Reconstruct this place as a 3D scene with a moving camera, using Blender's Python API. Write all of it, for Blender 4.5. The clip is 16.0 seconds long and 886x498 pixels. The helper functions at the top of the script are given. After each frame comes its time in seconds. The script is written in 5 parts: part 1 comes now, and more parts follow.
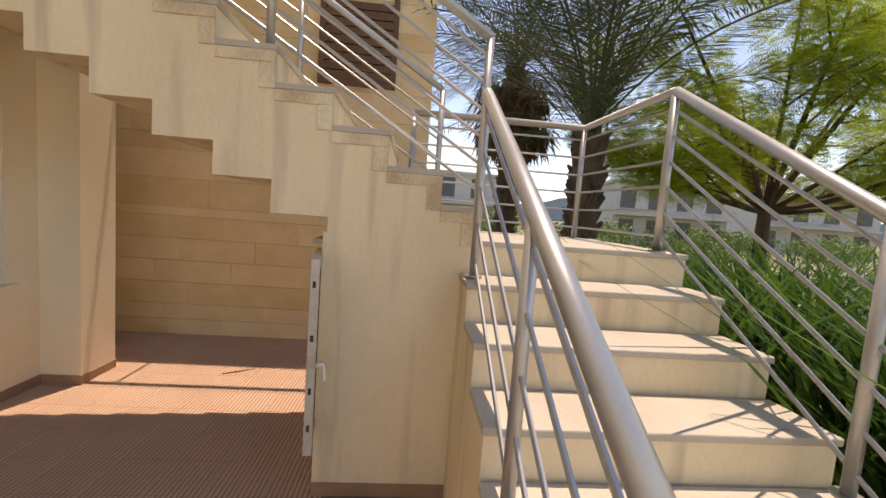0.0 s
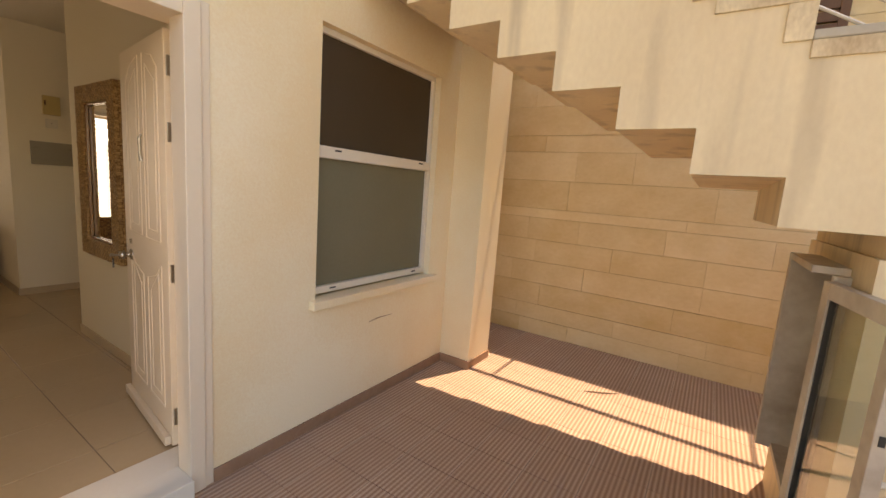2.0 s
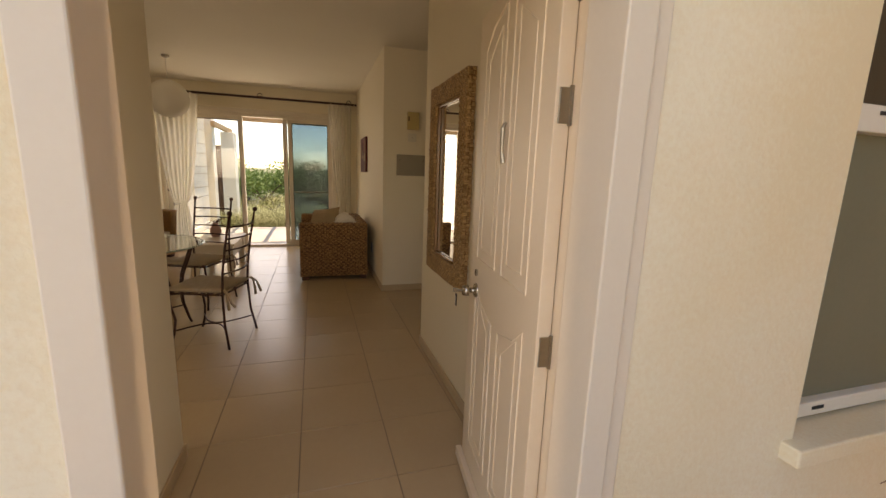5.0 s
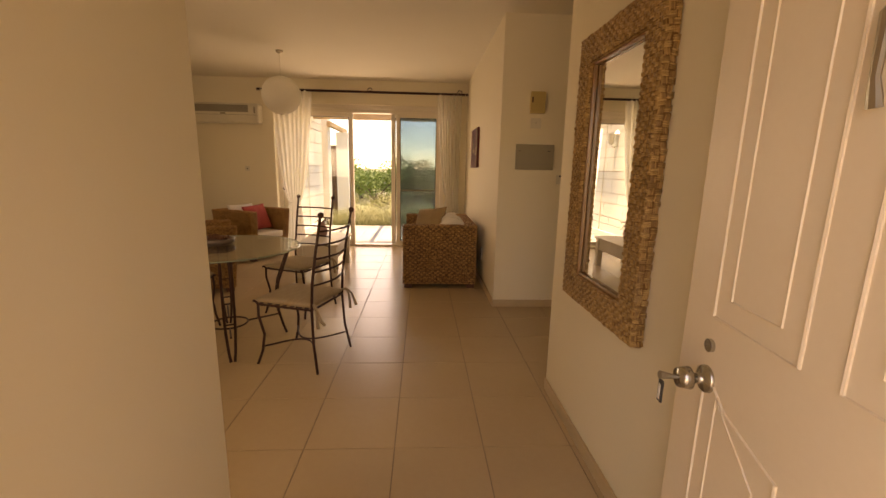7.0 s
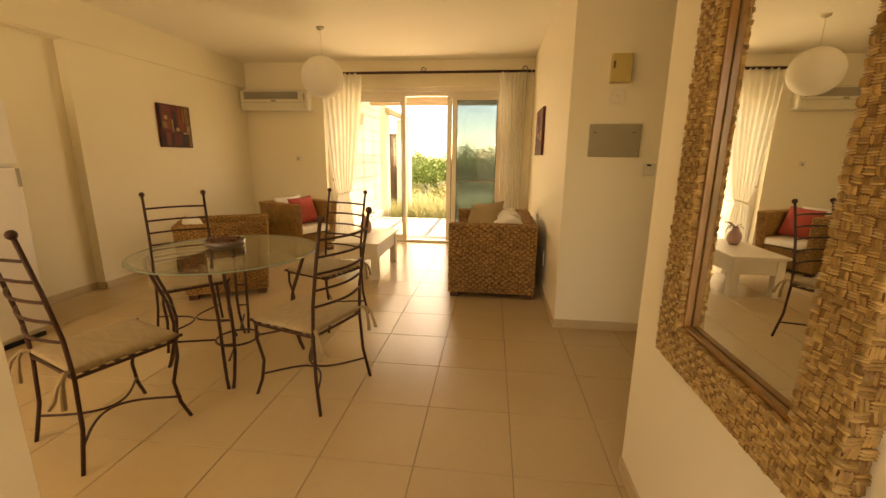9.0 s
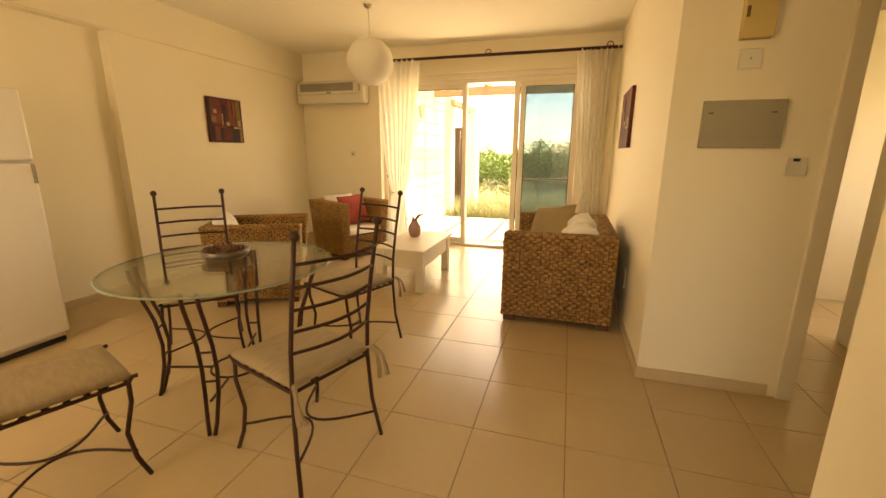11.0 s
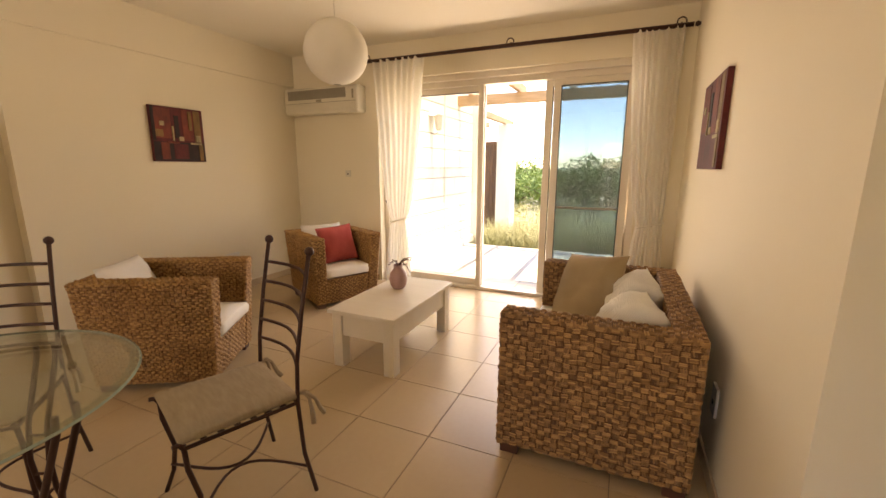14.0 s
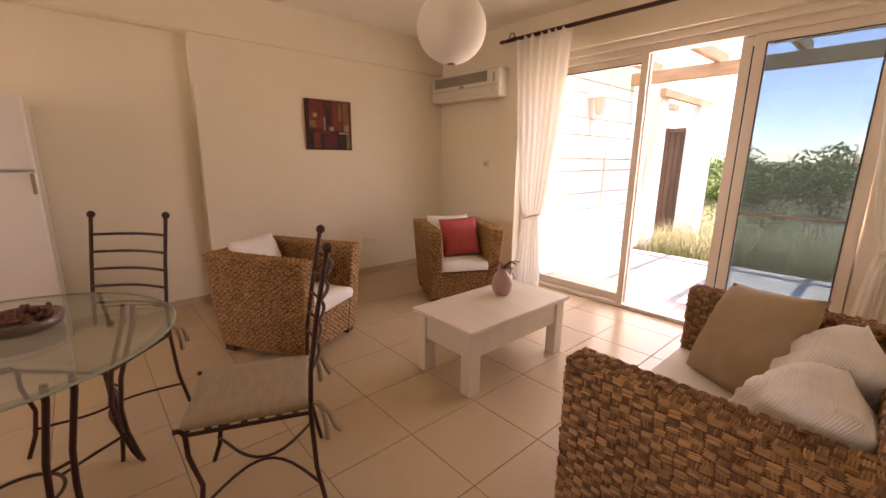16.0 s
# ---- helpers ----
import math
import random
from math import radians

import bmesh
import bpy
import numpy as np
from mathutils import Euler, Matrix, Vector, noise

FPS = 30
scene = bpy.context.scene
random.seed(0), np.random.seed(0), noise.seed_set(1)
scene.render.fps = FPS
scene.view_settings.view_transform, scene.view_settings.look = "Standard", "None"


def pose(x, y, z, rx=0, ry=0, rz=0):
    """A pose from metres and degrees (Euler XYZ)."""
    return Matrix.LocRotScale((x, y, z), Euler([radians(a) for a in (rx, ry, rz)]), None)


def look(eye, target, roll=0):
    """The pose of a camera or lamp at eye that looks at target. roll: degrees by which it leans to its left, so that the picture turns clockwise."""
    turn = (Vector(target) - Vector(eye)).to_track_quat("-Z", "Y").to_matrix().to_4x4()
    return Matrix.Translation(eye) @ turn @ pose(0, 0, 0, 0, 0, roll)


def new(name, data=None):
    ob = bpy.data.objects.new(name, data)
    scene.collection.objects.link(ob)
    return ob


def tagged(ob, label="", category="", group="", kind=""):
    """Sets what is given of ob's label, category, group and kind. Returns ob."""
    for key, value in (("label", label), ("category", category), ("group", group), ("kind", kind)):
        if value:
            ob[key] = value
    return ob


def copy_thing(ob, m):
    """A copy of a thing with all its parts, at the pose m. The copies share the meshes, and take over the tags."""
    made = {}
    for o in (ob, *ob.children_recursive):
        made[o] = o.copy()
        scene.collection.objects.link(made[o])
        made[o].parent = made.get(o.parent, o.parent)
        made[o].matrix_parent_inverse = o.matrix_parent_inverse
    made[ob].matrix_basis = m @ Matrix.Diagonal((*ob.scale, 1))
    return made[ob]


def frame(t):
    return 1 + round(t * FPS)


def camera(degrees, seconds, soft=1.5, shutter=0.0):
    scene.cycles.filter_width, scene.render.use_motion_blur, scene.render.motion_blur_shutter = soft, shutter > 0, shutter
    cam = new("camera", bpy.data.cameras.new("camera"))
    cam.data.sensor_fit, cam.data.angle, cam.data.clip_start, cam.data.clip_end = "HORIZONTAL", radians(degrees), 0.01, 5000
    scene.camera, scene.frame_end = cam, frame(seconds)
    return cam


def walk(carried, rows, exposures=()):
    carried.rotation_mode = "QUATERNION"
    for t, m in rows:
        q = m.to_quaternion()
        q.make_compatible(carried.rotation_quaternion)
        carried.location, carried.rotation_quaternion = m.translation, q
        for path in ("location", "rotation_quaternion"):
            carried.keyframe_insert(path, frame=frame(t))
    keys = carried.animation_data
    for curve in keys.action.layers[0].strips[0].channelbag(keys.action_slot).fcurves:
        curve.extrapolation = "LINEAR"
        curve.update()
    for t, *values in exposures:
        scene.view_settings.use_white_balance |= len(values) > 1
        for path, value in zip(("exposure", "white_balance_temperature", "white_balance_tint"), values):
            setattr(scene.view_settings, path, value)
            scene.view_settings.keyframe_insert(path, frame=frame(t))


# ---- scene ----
cam = camera(94.5, 16.0)
PATH = [
    (0, (0.026, 0.07, 1.474), (0.191, 2.055, 1.293), 4.3),
    (0.5, (-0.137, 0.216, 1.458), (-0.374, 2.192, 1.257), 4.4),
    (1, (-0.328, 0.326, 1.476), (-0.867, 2.237, 1.235), 4.0),
    (1.5, (-0.633, 0.365, 1.465), (-1.475, 2.159, 1.193), 4.0),
    (2, (-0.85, 0.38, 1.449), (-1.931, 2.038, 1.161), 4.2),
    (2.5, (-1.042, 0.459, 1.429), (-2.358, 1.934, 1.13), 4.3),
    (3, (-1.246, 0.572, 1.425), (-2.729, 1.879, 1.119), 4.5),
    (3.5, (-1.479, 0.604, 1.421), (-3.103, 1.726, 1.098), 4.3),
    (4, (-1.691, 0.575, 1.417), (-3.412, 1.537, 1.082), 4.0),
    (4.5, (-1.889, 0.628, 1.411), (-3.701, 1.399, 1.06), 3.0),
    (5, (-2.067, 0.692, 1.436), (-3.941, 1.289, 1.075), 2.0),
    (7.5, (-3.041, 0.724, 1.382), (-5.001, 0.74, 0.987), 1.1),
    (8, (-3.203, 0.72, 1.409), (-5.159, 0.654, 0.998), 0.9),
    (8.5, (-3.404, 0.814, 1.387), (-5.353, 0.67, 0.965), 0.7),
    (9, (-3.588, 0.909, 1.389), (-5.526, 0.685, 0.95), 0.6),
    (9.5, (-3.776, 0.9, 1.367), (-5.699, 0.585, 0.916), 0.4),
    (11.8, (-4.633, 1.006, 1.379), (-6.477, 0.373, 0.934), 0.4),
    (12, (-4.721, 0.98, 1.387), (-6.564, 0.34, 0.948), 0.4),
    (12.5, (-4.955, 0.969, 1.388), (-6.795, 0.309, 0.964), 0.5),
    (13, (-5.22, 1.015, 1.409), (-7.056, 0.333, 1.003), 0.4),
    (13.5, (-5.48, 1.014, 1.407), (-7.301, 0.288, 1.014), 0.4),
    (14, (-5.731, 1.004, 1.429), (-7.527, 0.216, 1.035), 0.2),
    (14.5, (-5.942, 1.075, 1.418), (-7.692, 0.194, 1.017), 0.1),
    (15, (-6.089, 1.185, 1.433), (-7.764, 0.177, 1.012), 0.3),
    (15.5, (-6.274, 1.214, 1.407), (-7.787, -0.02, 0.974), 0.4),
    (16, (-6.374, 1.186, 1.409), (-7.673, -0.27, 0.971), 0.7),
]
EXPOSURES = [
    (0.0, 0.85, 8600, 25), (1.0, 1.08, 9600, 25), (2.0, 1.45, 9600, 24), (3.0, 1.5, 9800, 23), (4.0, 1.52, 9800, 22), (5.0, 1.45, 9000, 22), (7.5, 2.12, 14200, 34), (8.5, 2.46, 17000, 24),
    (9.5, 2.78, 18800, 22), (12.0, 2.95, 12800, 19), (14.0, 2.73, 8800, 26), (15.0, 2.70, 8400, 30), (16.0, 2.62, 7800, 42),
]
walk(cam, [(t, look(eye, target, roll)) for t, eye, target, roll in PATH], EXPOSURES)

# ---- light ----
SUN_WAY = Vector((0.06, 0.15, 1.0)).normalized()
world = bpy.data.worlds.new("sky_world")
scene.world = world
world.use_nodes = True
wn = world.node_tree
sky = wn.nodes.new("ShaderNodeTexSky")
sky.sky_type, sky.sun_disc = "NISHITA", False
sky.air_density, sky.dust_density, sky.ozone_density = 1.0, 0.0, 3.0
sky.sun_elevation, sky.sun_rotation = math.asin(SUN_WAY.z), math.atan2(SUN_WAY.x, SUN_WAY.y)
wn.nodes["Background"].inputs["Strength"].default_value = 0.15
wn.links.new(sky.outputs[0], wn.nodes["Background"].inputs["Color"])
sun = new("sun", bpy.data.lights.new("sun", "SUN"))
sun.data.energy, sun.data.angle, sun.data.color = 2.7, radians(0.5), (1.0, 0.95, 0.86)
sun.matrix_world = look((0, 0, 30), Vector((0, 0, 30)) - SUN_WAY)


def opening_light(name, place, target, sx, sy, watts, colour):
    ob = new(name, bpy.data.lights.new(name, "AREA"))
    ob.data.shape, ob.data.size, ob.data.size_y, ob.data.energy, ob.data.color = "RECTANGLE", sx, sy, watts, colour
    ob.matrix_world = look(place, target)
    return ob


opening_light("daylight_at_sliding_door", (-10.75, -0.10, 1.2), (-7.5, -1.60, 1.05), 2.6, 2.1, 11.0, (1.0, 0.93, 0.82))
# added lamp at an unseen kitchen opening, brightens the left wall
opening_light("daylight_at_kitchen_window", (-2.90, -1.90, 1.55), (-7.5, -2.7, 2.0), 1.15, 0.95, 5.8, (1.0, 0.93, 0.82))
# added lamp in the unseen part of the bedroom, lifts the dark doorway
opening_light("daylight_at_bedroom_window", (-8.0, 4.34, 1.5), (-7.5, 2.4, 1.1), 0.95, 1.1, 2.2, (1.0, 0.95, 0.88))
opening_light("daylight_at_front_door", (-2.80, 0.805, 1.05), (-6.0, 0.805, 0.9), 0.72, 1.9, 1.0, (1.0, 0.91, 0.78))

# ---- materials ----


def nodes_of(name, rough, metal=0.0, spec=0.5):
    m = bpy.data.materials.new(name)
    m.use_nodes = True
    b = m.node_tree.nodes["Principled BSDF"]
    b.inputs["Roughness"].default_value, b.inputs["Metallic"].default_value = rough, metal
    b.inputs["Specular IOR Level"].default_value = spec
    return m, m.node_tree, b


def paint(name, colour, rough=0.6, second=None, scale=3.0, fine=60.0, bump=0.1, metal=0.0, spec=0.5, island=0.0, obj_random=0.0, mix=0.5, stretch=(1, 1, 1), bump_dist=0.004, world=False):
    """Base colour that wanders to a second one at a large and a small scale, with a fine bump."""
    m, tree, b = nodes_of(name, rough, metal, spec)
    n, link = tree.nodes, tree.links
    second = second or tuple(c * 0.82 for c in colour)
    coord = n.new("ShaderNodeTexCoord")
    mp = n.new("ShaderNodeMapping")
    mp.inputs["Scale"].default_value = stretch
    link.new(n.new("ShaderNodeNewGeometry").outputs["Position"] if world else coord.outputs["Object"], mp.inputs[0])
    big, small = n.new("ShaderNodeTexNoise"), n.new("ShaderNodeTexNoise")
    big.inputs["Scale"].default_value, small.inputs["Scale"].default_value = scale, fine
    big.inputs["Detail"].default_value, small.inputs["Detail"].default_value = 5, 4
    for t in (big, small):
        link.new(mp.outputs[0], t.inputs["Vector"])
    add = n.new("ShaderNodeMath")
    add.operation = "MULTIPLY_ADD"
    add.inputs[1].default_value = 0.35
    link.new(small.outputs[0], add.inputs[0])
    link.new(big.outputs[0], add.inputs[2])
    fac = add.outputs[0]
    if island or obj_random:
        src = n.new("ShaderNodeNewGeometry").outputs["Random Per Island"] if island else n.new("ShaderNodeObjectInfo").outputs["Random"]
        more = n.new("ShaderNodeMath")
        more.operation = "MULTIPLY_ADD"
        more.inputs[1].default_value = island or obj_random
        link.new(src, more.inputs[0])
        link.new(fac, more.inputs[2])
        fac = more.outputs[0]
    ramp = n.new("ShaderNodeMapRange")
    ramp.inputs["From Min"].default_value, ramp.inputs["From Max"].default_value = 0.68 - mix * 0.6, 0.68 + mix * 0.6 + (island or obj_random)
    link.new(fac, ramp.inputs[0])
    mixn = n.new("ShaderNodeMix")
    mixn.data_type = "RGBA"
    mixn.inputs[6].default_value, mixn.inputs[7].default_value = (*colour, 1), (*second, 1)
    link.new(ramp.outputs[0], mixn.inputs[0])
    link.new(mixn.outputs[2], b.inputs["Base Color"])
    if bump:
        bp = n.new("ShaderNodeBump")
        bp.inputs["Strength"].default_value, bp.inputs["Distance"].default_value = bump, bump_dist
        link.new(small.outputs[0], bp.inputs["Height"])
        link.new(bp.outputs[0], b.inputs["Normal"])
    return m


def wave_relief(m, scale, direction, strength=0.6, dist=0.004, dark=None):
    """Ridges along one direction, in relief, on top of the paint; dark paints shade into the troughs."""
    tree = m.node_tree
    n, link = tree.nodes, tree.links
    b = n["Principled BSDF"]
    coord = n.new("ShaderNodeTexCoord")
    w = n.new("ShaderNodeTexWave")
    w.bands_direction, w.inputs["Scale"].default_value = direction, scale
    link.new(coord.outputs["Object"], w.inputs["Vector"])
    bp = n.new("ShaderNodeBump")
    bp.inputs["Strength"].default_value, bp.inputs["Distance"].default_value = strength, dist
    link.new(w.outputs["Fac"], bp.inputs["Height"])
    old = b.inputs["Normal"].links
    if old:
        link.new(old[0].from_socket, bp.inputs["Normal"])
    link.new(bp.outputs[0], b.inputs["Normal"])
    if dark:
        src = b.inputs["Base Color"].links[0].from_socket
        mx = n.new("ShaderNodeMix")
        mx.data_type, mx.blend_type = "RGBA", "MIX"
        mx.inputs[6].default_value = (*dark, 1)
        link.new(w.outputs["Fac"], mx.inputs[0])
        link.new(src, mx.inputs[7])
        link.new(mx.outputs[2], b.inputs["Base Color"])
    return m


def glass(name, colour, rough=0.0, alpha_mix=0.85):
    """Thin pane: mostly clear, with a real gloss on it."""
    m, tree, b = nodes_of(name, rough)
    n, link = tree.nodes, tree.links
    clear, gloss, mixs, face = n.new("ShaderNodeBsdfTransparent"), n.new("ShaderNodeBsdfGlossy"), n.new("ShaderNodeMixShader"), n.new("ShaderNodeLayerWeight")
    power, ramp = n.new("ShaderNodeMath"), n.new("ShaderNodeMath")
    clear.inputs[0].default_value = (*colour, 1)
    gloss.inputs["Roughness"].default_value = rough
    face.inputs["Blend"].default_value = 0.5
    power.operation, ramp.operation = "POWER", "MULTIPLY_ADD"
    power.inputs[1].default_value, ramp.inputs[1].default_value, ramp.inputs[2].default_value = 3.2, 0.8, 0.03
    link.new(face.outputs["Facing"], power.inputs[0])
    link.new(power.outputs[0], ramp.inputs[0])
    link.new(ramp.outputs[0], mixs.inputs[0])
    link.new(clear.outputs[0], mixs.inputs[1])
    link.new(gloss.outputs[0], mixs.inputs[2])
    link.new(mixs.outputs[0], n["Material Output"].inputs[0])
    return m




def drips(m, colour, across, along, low, high, share):
    """Run-down stains: narrow streaks that follow the fall of the wall."""
    n, link = m.node_tree.nodes, m.node_tree.links
    b = n["Principled BSDF"]
    mp, tex, rng, mx = n.new("ShaderNodeMapping"), n.new("ShaderNodeTexNoise"), n.new("ShaderNodeMapRange"), n.new("ShaderNodeMix")
    mp.inputs["Scale"].default_value = (across, across, along)
    tex.inputs["Scale"].default_value, tex.inputs["Detail"].default_value = 1.0, 3
    rng.inputs["From Min"].default_value, rng.inputs["From Max"].default_value, rng.inputs["To Max"].default_value = low, high, share
    mx.data_type = "RGBA"
    mx.inputs[7].default_value = (*colour, 1)
    link.new(n.new("ShaderNodeNewGeometry").outputs["Position"], mp.inputs[0])
    link.new(mp.outputs[0], tex.inputs["Vector"])
    link.new(tex.outputs[0], rng.inputs[0])
    link.new(rng.outputs[0], mx.inputs[0])
    link.new(b.inputs["Base Color"].links[0].from_socket, mx.inputs[6])
    link.new(mx.outputs[2], b.inputs["Base Color"])


OUT_PLASTER = paint("cream_render", (0.82, 0.66, 0.42), 0.85, (0.88, 0.77, 0.56), 0.9, 90, 0.35, mix=0.22)
STAIR_PLASTER = paint("stained_cream_render", (0.84, 0.71, 0.48), 0.85, (0.68, 0.54, 0.35), 1.6, 45, 0.3, mix=0.5, stretch=(1.2, 1.2, 0.65), world=True)
drips(STAIR_PLASTER, (0.42, 0.33, 0.22), 7.0, 0.55, 0.54, 0.70, 0.55)
TREAD = paint("worn_concrete_tread", (0.50, 0.46, 0.38), 0.8, (0.41, 0.365, 0.29), 2.2, 60, 0.3, mix=0.35, world=True)
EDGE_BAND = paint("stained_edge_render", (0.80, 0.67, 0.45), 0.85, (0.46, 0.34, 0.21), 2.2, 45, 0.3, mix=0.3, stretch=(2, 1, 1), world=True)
IN_WALL = paint("cream_wall_paint", (0.80, 0.72, 0.55), 0.75, (0.82, 0.75, 0.60), 1.0, 120, 0.08)
CEIL = paint("white_ceiling_paint", (0.84, 0.79, 0.67), 0.85, (0.80, 0.74, 0.62), 1.0, 110, 0.08)
FLOOR_TILE = paint("glazed_beige_tile", (0.56, 0.43, 0.27), 0.24, (0.50, 0.375, 0.23), 1.4, 30, 0.02, obj_random=0.1, mix=0.5, world=True)
GROUT = paint("brown_grout", (0.27, 0.21, 0.145), 0.9)
SKIRT = paint("beige_tile_skirting", (0.60, 0.46, 0.29), 0.35, None, 2, 40, 0.03)
# the last colour puts the shade between the ribs into the tile
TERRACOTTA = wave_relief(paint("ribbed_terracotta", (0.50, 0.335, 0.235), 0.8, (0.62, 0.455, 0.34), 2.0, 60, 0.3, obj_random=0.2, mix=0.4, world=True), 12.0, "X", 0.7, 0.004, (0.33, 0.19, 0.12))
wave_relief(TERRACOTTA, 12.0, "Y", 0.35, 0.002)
TERRA_SKIRT = paint("terracotta_skirting", (0.40, 0.235, 0.145), 0.7, (0.27, 0.15, 0.09), 6, 40, 0.2)
STONE = paint("honey_limestone", (0.60, 0.42, 0.20), 0.9, (0.79, 0.63, 0.40), 3.2, 30, 0.6, obj_random=0.45, mix=0.34, stretch=(0.9, 1, 1.15), world=True)
JOINT = paint("stone_joint", (0.46, 0.32, 0.165), 0.95)
PEWTER = paint("dark_pewter", (0.13, 0.105, 0.09), 0.3, (0.18, 0.14, 0.12), 6, 40, 0.1, metal=0.3)
WHITE_STONE = paint("pale_limestone", (0.80, 0.76, 0.66), 0.85, (0.72, 0.66, 0.54), 2.0, 30, 0.3, obj_random=0.4, world=True)
STEEL = paint("grey_painted_steel", (0.46, 0.46, 0.44), 0.38, (0.38, 0.37, 0.35), 4, 80, 0.05, metal=0.6)
CHROME = paint("brushed_chrome", (0.55, 0.52, 0.47), 0.25, None, 5, 90, 0.02, metal=1.0)
BRASS = paint("dull_metal", (0.42, 0.37, 0.30), 0.35, None, 5, 90, 0.02, metal=1.0)
UPVC = paint("white_pvc_frame", (0.79, 0.72, 0.61), 0.35, (0.73, 0.66, 0.54), 2, 60, 0.02)
OLD_ALU = paint("weathered_white_aluminium", (0.66, 0.62, 0.53), 0.5, (0.34, 0.27, 0.20), 3.0, 25, 0.2, mix=0.5)
RUBBER = paint("black_gasket", (0.03, 0.03, 0.03), 0.6)
DARK_IRON = paint("dark_wrought_iron", (0.042, 0.016, 0.010), 0.5, (0.065, 0.028, 0.018), 8, 120, 0.15, metal=0.0, spec=0.3)
DOOR_PAINT = paint("white_door_paint", (0.80, 0.69, 0.54), 0.45, (0.75, 0.63, 0.48), 1.5, 70, 0.05)
LINEN = wave_relief(paint("natural_linen", (0.35, 0.265, 0.165), 0.95, (0.44, 0.345, 0.225), 14, 220, 0.8, stretch=(1, 5, 1), mix=0.45), 60, "X", 0.3, 0.001)
WHITE_CLOTH = paint("white_cotton", (0.82, 0.79, 0.73), 0.95, (0.74, 0.70, 0.63), 6, 160, 0.3)
RIB_CLOTH = wave_relief(paint("white_ribbed_cotton", (0.80, 0.77, 0.70), 0.95, None, 6, 160, 0.2), 45, "Z", 0.5, 0.003)
RED_CLOTH = paint("faded_red_cotton", (0.46, 0.075, 0.072), 0.95, (0.54, 0.11, 0.10), 7, 200, 0.4)
TAN_CLOTH = paint("tan_cotton", (0.31, 0.22, 0.115), 0.95, (0.38, 0.28, 0.16), 7, 200, 0.4)
WICKER = paint("seagrass_weave", (0.18, 0.076, 0.022), 0.5, (0.60, 0.345, 0.13), 9, 160, 0.6, island=0.9, mix=0.4)
WICKER_GOLD = paint("golden_seagrass_weave", (0.25, 0.115, 0.032), 0.5, (0.64, 0.385, 0.145), 9, 160, 0.6, island=1.0, mix=0.3)
WICKER_LIGHT = paint("pale_seagrass_weave", (0.25, 0.135, 0.042), 0.42, (0.68, 0.45, 0.20), 9, 160, 0.6, island=1.0, mix=0.3)
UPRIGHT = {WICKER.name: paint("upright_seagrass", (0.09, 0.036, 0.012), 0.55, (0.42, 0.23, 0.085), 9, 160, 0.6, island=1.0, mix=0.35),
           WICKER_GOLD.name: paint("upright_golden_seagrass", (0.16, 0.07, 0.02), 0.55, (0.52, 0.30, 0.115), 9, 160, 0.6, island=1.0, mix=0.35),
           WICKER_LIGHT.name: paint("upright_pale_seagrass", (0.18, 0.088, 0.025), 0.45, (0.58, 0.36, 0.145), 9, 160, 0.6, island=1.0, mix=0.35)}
# dark core colour paints the shade in the gaps of the weave
WICKER_BASE = paint("gap_shade_wicker_core", (0.085, 0.035, 0.012), 0.8, (0.15, 0.066, 0.023), 30, 160, 0.4)
WICKER_CORE = paint("pale_wicker_core", (0.20, 0.095, 0.03), 0.8)
DARK_WOOD = paint("dark_wood_foot", (0.10, 0.035, 0.018), 0.5, None, 5, 50, 0.1, stretch=(1, 1, 6))
CREAM_WOOD = paint("cream_painted_wood", (0.74, 0.67, 0.54), 0.38, (0.68, 0.60, 0.46), 2, 40, 0.06, stretch=(5, 1, 1))
PINE = paint("weathered_pine", (0.52, 0.34, 0.17), 0.7, (0.36, 0.22, 0.10), 3, 40, 0.2, stretch=(1, 1, 8))
BROWN_WOOD = paint("brown_door_wood", (0.16, 0.075, 0.035), 0.6, (0.10, 0.045, 0.02), 3, 40, 0.2, stretch=(8, 8, 1))
WHITE_ENAMEL = paint("white_enamel", (0.80, 0.78, 0.74), 0.2, (0.77, 0.74, 0.69), 1.2, 60, 0.02)
PLASTIC = paint("ivory_plastic", (0.74, 0.69, 0.57), 0.4, None, 2, 60, 0.02)
GREY_PLASTIC = paint("grey_plastic_slats", (0.32, 0.285, 0.225), 0.45)
PANEL_GREY = paint("grey_panel_paint", (0.36, 0.32, 0.24), 0.5, None, 2, 80, 0.02)
PINK_CERAMIC = paint("mauve_ceramic", (0.36, 0.20, 0.175), 0.35, (0.44, 0.27, 0.23), 6, 50, 0.05)
POTPOURRI = paint("dry_potpourri", (0.10, 0.045, 0.03), 0.9, (0.22, 0.09, 0.05), 30, 90, 0.6, island=0.7)
PAPER = paint("white_paper_shade", (0.80, 0.77, 0.69), 0.9, (0.76, 0.72, 0.62), 4, 60, 0.1)
SHEER = paint("sheer_white_curtain", (0.83, 0.80, 0.72), 0.95, (0.78, 0.74, 0.65), 3, 200, 0.1)
_t, _b = SHEER.node_tree, SHEER.node_tree.nodes["Principled BSDF"]
_tr, _mx = _t.nodes.new("ShaderNodeBsdfTranslucent"), _t.nodes.new("ShaderNodeMixShader")
_tr.inputs[0].default_value, _mx.inputs[0].default_value = (0.84, 0.80, 0.71, 1), 0.48
_t.links.new(_b.outputs[0], _mx.inputs[1])
_t.links.new(_tr.outputs[0], _mx.inputs[2])
_t.links.new(_mx.outputs[0], _t.nodes["Material Output"].inputs[0])
CLEAR = glass("clear_glass", (0.97, 0.98, 0.97))
